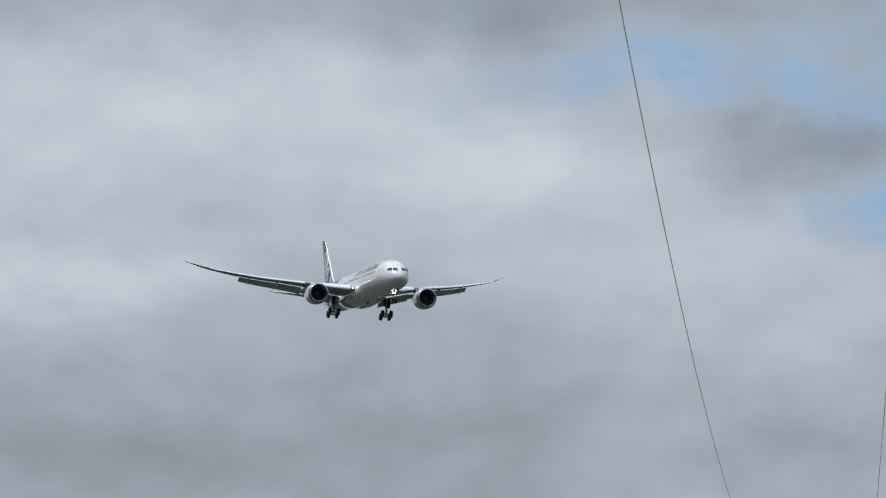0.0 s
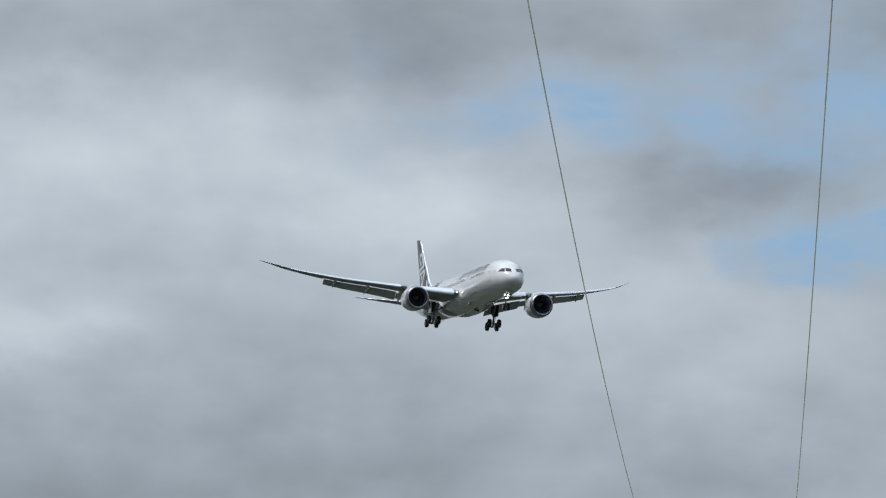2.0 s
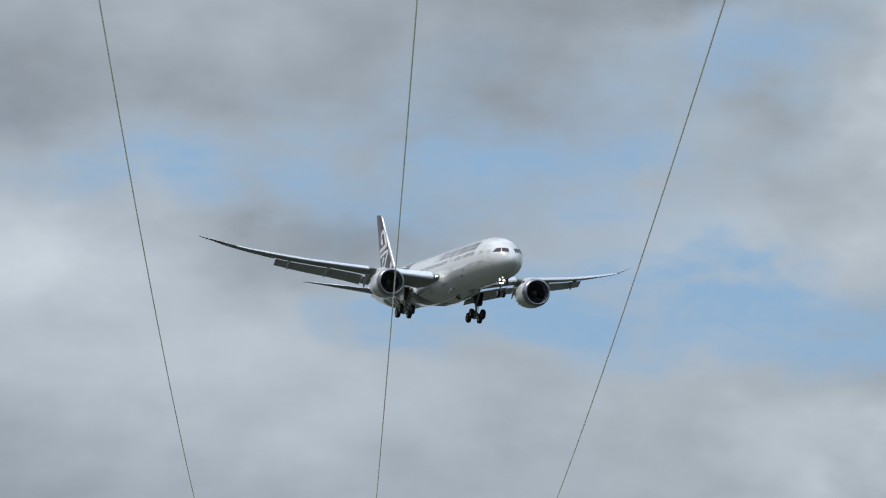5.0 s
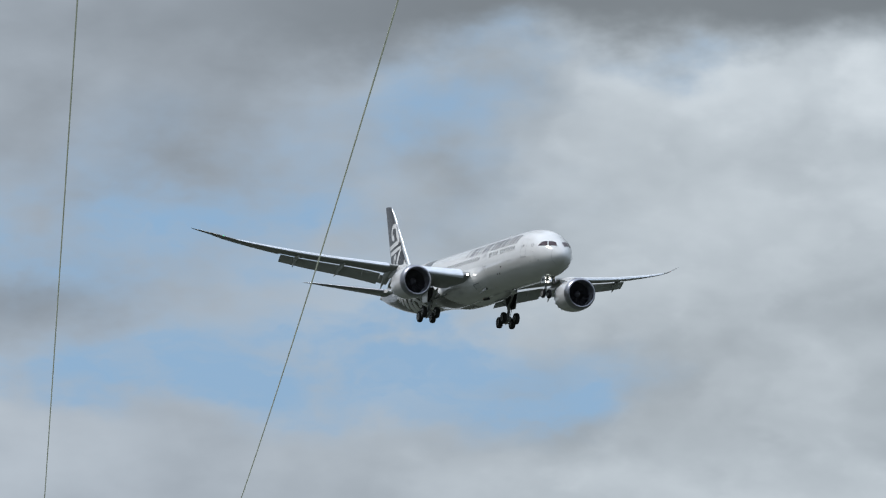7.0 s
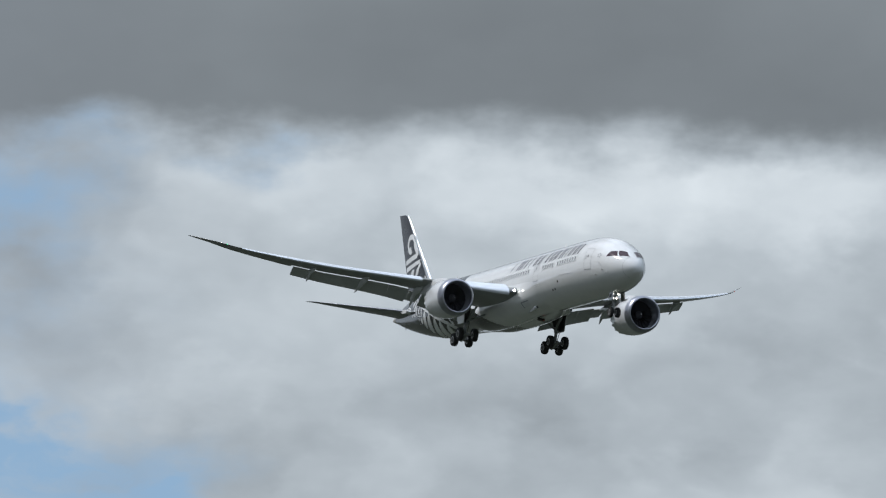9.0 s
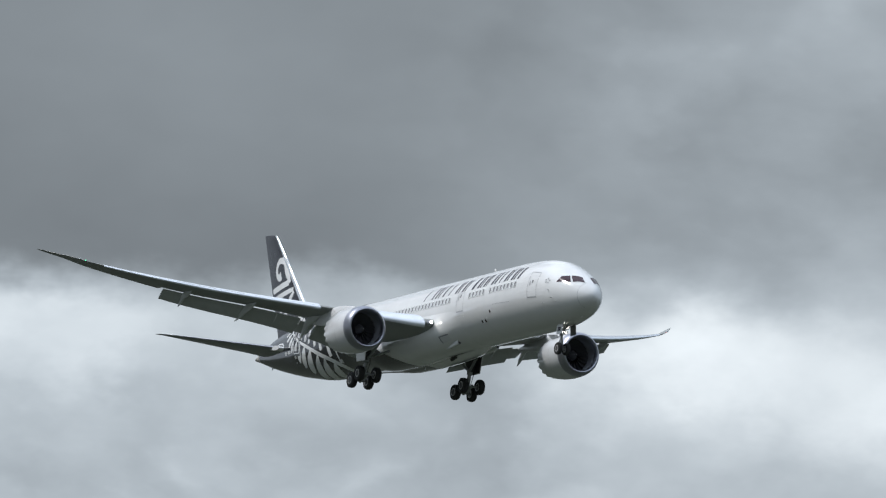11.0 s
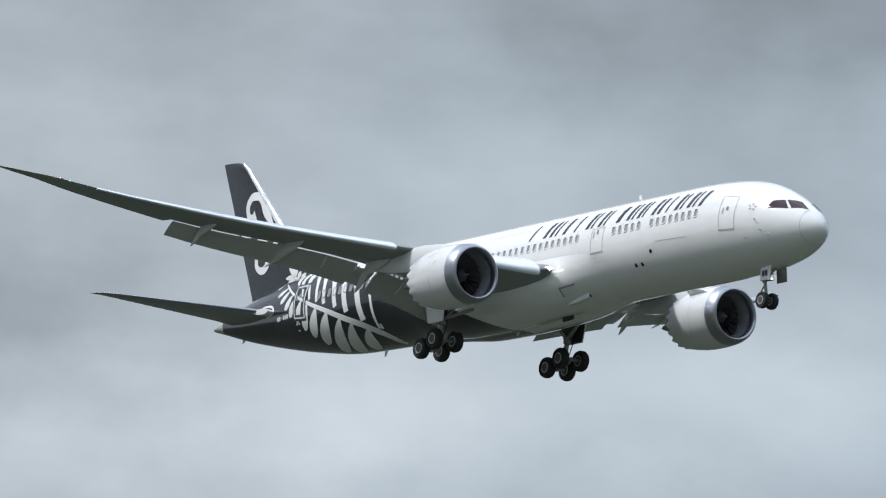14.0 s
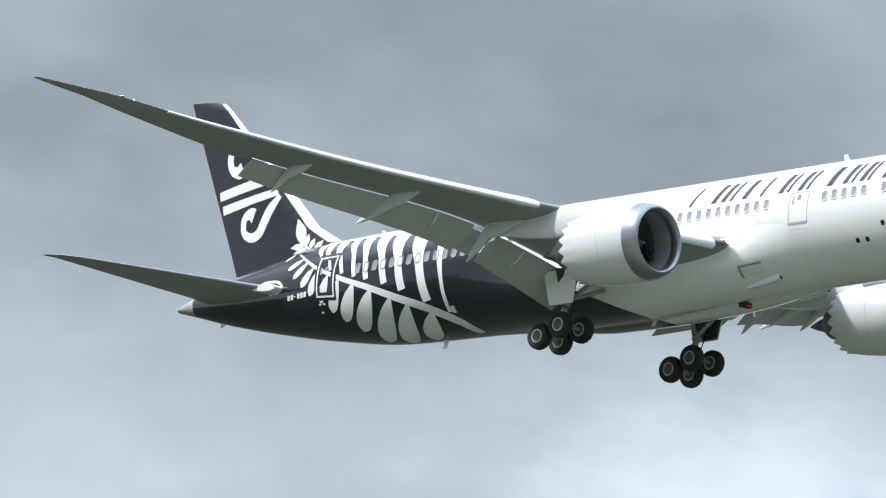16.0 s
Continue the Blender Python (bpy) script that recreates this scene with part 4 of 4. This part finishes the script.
# pitot and static probes on the nose
for d, a in ((3.25, -12.0), (2.75, -20.0), (4.45, -22.0), (3.6, 3.0)):
    m = skin(d, a)
    out = (skin(d, a, 0.2) - m).normalized()
    part("air_probe", tube([m - out * 0.03, m + out * 0.1, m + out * 0.13 + Vector((0.16, 0, 0))], [0.045, 0.035, 0.02], 8), SEAM, body, "small grey air data probe")
# radome seam
ribbon("radome_seam", SEAM, body, [(0.86, -3.6), (0.86, -1.5), (0.86, 1.5), (0.86, 3.6)], [0.012] * 4, on_skin(0.006), 1, n=30)


def cockpit_pane(corners, name):
    """Dark pane laid on the nose; corners (d, degrees)."""
    (a0, b0), (a1, b1), (a2, b2), (a3, b3) = corners
    rows = []
    for i in range(7):
        u = i / 6
        l = (a0 + (a3 - a0) * u, b0 + (b3 - b0) * u)
        r = (a1 + (a2 - a1) * u, b1 + (b2 - b1) * u)
        rows.append([skin(l[0] + (r[0] - l[0]) * w, l[1] + (r[1] - l[1]) * w, 0.022) for w in [j / 8 for j in range(9)]])
    return part(name, loft(rows, (False, False), closed=False), GLASS, body, "dark cockpit window")


for flip in (False, True):
    f = (lambda c: tuple((d, 180 - a) for d, a in c)) if flip else (lambda c: c)
    cockpit_pane(f(((2.95, 23.0), (1.72, 38.5), (2.25, 55.0), (2.8, 41.0))), "cockpit_side_window")
    cockpit_pane(f(((1.58, 42.5), (0.9, 70.0), (1.6, 77.5), (2.18, 57.5))), "cockpit_front_window")

# fern: stem, hanging upper leaflets, rounded lower leaflets
sk = on_skin(0.012)
ribbon("fern_stem", FERN, body, [(40.5, G(-80)), (41.0, G(-60)), (42.6, G(-38.3)), (44.6, G(-22.4)), (46.5, G(-8.7)), (48.6, G(4)), (50.5, G(18.9)), (51.5, G(31.8)), (52.6, G(51))],
       [0.25, 0.3, 0.24, 0.2, 0.16, 0.13, 0.1, 0.08, 0.05], sk, 4, "white fern stem", n=40)
for d0, a0, d1, a1, w in ((53.0, 58, 53.5, 44, 0.16), (51.9, 37, 52.9, 24, 0.19), (51.4, 29, 52.3, 10, 0.2), (50.8, 20, 51.6, -2, 0.22), (50.3, 15.5, 50.95, -13, 0.25), (49.55, 8.5, 50.15, -22, 0.27),
                          (48.7, 3, 49.4, -33.5, 0.32), (47.55, -3.5, 48.7, -44.5, 0.38), (46.3, -11, 47.8, -58, 0.44), (45.0, -21.5, 46.9, -80, 0.47), (43.9, -30.5, 45.6, -88, 0.5), (42.5, -42, 43.9, -84, 0.47)):
    ribbon("fern_leaflet", FERN, body, [(d0 + (d1 - d0) * q, G(a0 + (a1 - a0) * q)) for q in (0, 0.15, 0.35, 0.6, 0.82, 0.94, 1.0)], [w * 0.15, w * 0.6, w * 0.98, w * 1.15, w * 0.95, w * 0.5, 0.02], sk, 4, n=24)
for d0, d1, a1, w in ((50.9, 50.3, 24, 0.2), (50.2, 49.4, 14, 0.22), (49.3, 48.45, 8.7, 0.27), (48.4, 47.5, 4, 0.32), (47.4, 46.6, -0.4, 0.38), (46.2, 45.3, -7, 0.46), (44.9, 44.1, -15.8, 0.55), (43.3, 42.55, -30, 0.6), (41.6, 41.35, -44.4, 0.26)):
    a0 = 82 if w > 0.3 else 62
    ribbon("fern_leaflet", FERN, body, [(d0 + 0.1, G(a0)), (d0 - 0.05, G(a0 * 0.6 + a1 * 0.4)), ((d0 + d1) / 2 - 0.1, G(a0 * 0.3 + a1 * 0.7)), (d1, G(a1))], [w * 1.45, w * 0.9, w * 0.45, w * 0.48], sk, 4)
ribbon("fern_crown", FERN, body, [(50.9, G(66)), (48, G(64)), (44.8, G(59.5)), (41.55, G(55))], [0.3, 0.38, 0.5, 0.42], on_skin(0.02), 4)
# white curl beside the tailplane root
ribbon("tail_curl", FERN, body, [(55.4, G(8)), (54.6, G(13)), (53.7, G(11)), (53.2, G(3)), (53.5, G(-5)), (54.2, G(-7))], [0.03, 0.09, 0.1, 0.09, 0.07, 0.03], sk, 3, "white curled line", n=28)
# plain bars in place of the rear markings
for k, wide in enumerate((0.2, 0.2, 0.12, 0.2, 0.2, 0.2)):
    d, lo = 52.75 - 0.265 * k, -17.0 + 0.6 * k
    up = 6.5 if wide > 0.15 else 1.4
    lo += 0 if wide > 0.15 else 2.5
    quad("marking_bar", WHITE, body, ((d, G(lo)), (d - wide, G(lo + 0.45)), (d - wide - 0.04, G(lo + up + 0.45)), (d - 0.04, G(lo + up))), 0.012, "white bar in place of letters", 2)
for d, a in ((50.3, -24.5), (50.0, -24.0), (50.25, -34)):
    quad("marking_bar", WHITE, body, ((d, G(a)), (d - 0.2, G(a)), (d - 0.2, G(a + 2.2)), (d, G(a + 2.2))), 0.012, "white bar in place of letters", 2)
quad("marking_bar", WHITE, body, ((41.2, G(-46)), (40.95, G(-46)), (40.95, G(-38)), (41.2, G(-38))), 0.012, "white bar in place of letters", 2)


def on_fin(x, z):
    return Vector((x, -fin_side(x, z) - 0.012, z))


def spiral(cx, cz, r0, r1, a0, a1, n=9):
    return [(cx + (r0 + (r1 - r0) * i / (n - 1)) * math.cos(radians(a0 + (a1 - a0) * i / (n - 1))), cz + (r0 + (r1 - r0) * i / (n - 1)) * math.sin(radians(a0 + (a1 - a0) * i / (n - 1)))) for i in range(n)]


ribbon("fern_stem", FERN, fin, [(-51.7, 2.3), (-52.3, 2.5), (-52.8, 2.75), (-53.25, 3.1)], [0.09, 0.08, 0.08, 0.06], on_fin, 2, n=14)
for x0, z0, x1, z1, w in ((-53.2, 2.95, -53.8, 4.45, 0.34), (-53.05, 2.95, -52.95, 3.58, 0.17), (-52.8, 2.78, -52.5, 3.3, 0.18), (-52.5, 2.6, -51.95, 3.12, 0.2), (-52.15, 2.42, -51.45, 2.9, 0.2),
                          (-53.25, 3.0, -54.15, 2.95, 0.16), (-53.0, 2.85, -53.95, 2.6, 0.17), (-52.75, 2.7, -53.6, 2.35, 0.17)):
    ribbon("fern_leaflet", FERN, fin, [(x0, z0), ((x0 + x1) / 2, (z0 + z1) / 2), (x1, z1)], [w * 0.3, w, 0.02], on_fin, 4)
# curled emblem on the fin
up_curl = spiral(-58.1, 7.95, 0.46, 1.08, 300, 30, 9)
ribbon("fin_emblem", FERN, fin, up_curl + [(-56.75, 7.7), (-56.0, 6.75)], [0.42, 0.36, 0.28, 0.22, 0.22, 0.24, 0.27, 0.29, 0.3, 0.32, 0.12], on_fin, 4, "white curled emblem", n=48)
low_curl = spiral(-57.15, 4.65, 0.40, 0.92, 60, 350, 9)
ribbon("fin_emblem", FERN, fin, low_curl + [(-55.85, 5.1), (-55.15, 5.85)], [0.38, 0.32, 0.24, 0.2, 0.2, 0.22, 0.25, 0.27, 0.28, 0.28, 0.14], on_fin, 4, "white curled emblem", n=48)
ribbon("fin_emblem", FERN, fin, [(-59.6, 6.3), (-56.2, 6.78)], [0.24, 0.27], on_fin, 2, "white bar", n=6)
ribbon("fin_emblem", FERN, fin, [(-59.35, 5.55), (-55.3, 6.08)], [0.24, 0.2], on_fin, 2, "white bar", n=6)


# ---- aerials ----
for d, h, a in ((17.6, 0.42, 90), (45.6, 0.45, 90), (47.9, 0.25, 90), (29.6, -0.35, 270), (43.4, -0.42, 270), (59.0, -0.16, 270), (2.0, -0.12, 270)):
    p = skin(d, a)
    if d == 29.6:
        p.z = -3.34
    s0 = 1 if h > 0 else -1
    rings = [[Vector((p.x + x * k - (0.16 if k < 1 else 0), p.y + y * k, p.z + z)) for x, y in ((0.2, 0), (0.06, 0.025), (-0.2, 0), (0.06, -0.025))] for z, k in ((-0.05 * s0, 1.0), (h, 0.55))]
    part("aerial", loft(rings), WHITE, body)


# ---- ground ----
# never in view; its painted sun and shade tint the aircraft's underside
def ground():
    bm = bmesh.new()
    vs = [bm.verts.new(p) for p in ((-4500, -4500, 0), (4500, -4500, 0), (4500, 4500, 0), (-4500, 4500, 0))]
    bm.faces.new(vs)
    return tagged(part("ground", bm, GRASS), "flat unseen grass, coloured as sunlit near and shaded farther off", "ground", kind="structure")


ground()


# ---- overhead wires ----
LINE_AZ = radians(163.476)
ALONG = Vector((math.cos(LINE_AZ), math.sin(LINE_AZ), 0))
ACROSS = Vector((-math.sin(LINE_AZ), math.cos(LINE_AZ), 0))
SPAN = (-67.0, 175.0)
WIRES = ((-1.607, 9.0), (0.443, 8.77), (2.251, 8.43))     # metres to the side, metres above the eye


def wire_height(h, d):
    """The wire hangs in a shallow curve between its poles."""
    return h - 0.0295 * d + 0.000273 * d * d


def overhead_wire(side, h):
    rings = []
    for i in range(121):
        d = SPAN[0] + (SPAN[1] - SPAN[0]) * i / 120
        c = EYE + ALONG * d + Vector((0, 0, wire_height(h, d))) - ACROSS * side
        r = 0.0052
        rings.append([c + ACROSS * (r * math.cos(a)) + Vector((0, 0, r * math.sin(a))) for a in (k * math.pi / 4 for k in range(8))])
    ob = part("overhead_wire", loft(rings), WIRE)
    return tagged(ob, "thin dark overhead wire strung between poles", "wire", "overhead wires")


for side_way, high in WIRES:
    overhead_wire(side_way, high)


def utility_pole(d):
    """Pole with a crossarm and three insulators, under the wires."""
    base = EYE + ALONG * d
    top = EYE.z + wire_height(8.43, d)
    pole = tagged(new("utility_pole"), "weathered wooden utility pole with crossarm", "pole", "utility poles")
    pole.location = (base.x - ACROSS.x * 0.5, base.y - ACROSS.y * 0.5, 0)
    n = 16
    rings = [[(r * math.cos(2 * math.pi * k / n), r * math.sin(2 * math.pi * k / n), z) for k in range(n)] for z, r in ((0, 0.19), (top * 0.5, 0.16), (top - 0.35, 0.13), (top - 0.3, 0.11))]
    part("shaft", loft(rings), WOOD, pole)
    bm = bmesh.new()
    bmesh.ops.create_cube(bm, size=1)
    for v in bm.verts:
        w = ACROSS * (v.co.x * 5.4) + ALONG * (v.co.y * 0.11)
        v.co = (w.x - ACROSS.x * 0.02, w.y - ACROSS.y * 0.02, top - 0.55 + v.co.z * 0.14)
    part("crossarm", bm, WOOD, pole)
    for off, high in WIRES:
        c = -ACROSS * (off - 0.5)
        lift = high - 8.43
        prof = ((-0.48, 0.03), (-0.4, 0.03), (-0.38, 0.07), (-0.3, 0.07), (-0.28, 0.045), (-0.2, 0.06), (-0.1, 0.06), (-0.05, 0.03), (-0.005, 0.02))
        part("insulator", loft([[(c.x + r * math.cos(2 * math.pi * k / 10), c.y + r * math.sin(2 * math.pi * k / 10), top + z + (lift if z > -0.45 else 0)) for k in range(10)] for z, r in prof]), WHITE, pole)


utility_pole(SPAN[0]), utility_pole(SPAN[1])


# ---- movement ----
def motions():
    rows = []
    for t in [0.0, 0.1, 0.25, 0.5, 1, 1.5, 2, 2.5, 3, 3.5] + list(range(4, 17)):
        base = Vector((-1435.20, 346.66, 152.06)) + Vector((74.076, -1.954, -3.882)) * t
        far = 1.0 if t >= 0.5 else {0.0: 1.045, 0.1: 1.03, 0.25: 1.015}[t]
        p = EYE + (base - EYE) * far + sway(t)
        bank = float(np.interp(t, [0.5, 1.0, 1.5, 2.0, 3.0, 3.5, 4.0, 5.0], [0.0, -0.65, -1.1, -1.0, -1.0, -0.8, -0.2, 0.0]))
        rows.append((t, pose(p.x, p.y, p.z, bank, -0.165, 0)))
    walk(airliner, rows)
    # one turn of the beacon in 1.44 s, towards the eye at 3.0 s
    turn = []
    for k in range(58):
        t = min(16.0, k * 0.2857)
        turn.append((t, pose(-24.16, 0, -3.24, 0, 12, -15.6 + (t - 3.0) / 1.441 * 360)))
    walk(shield, turn)


motions()
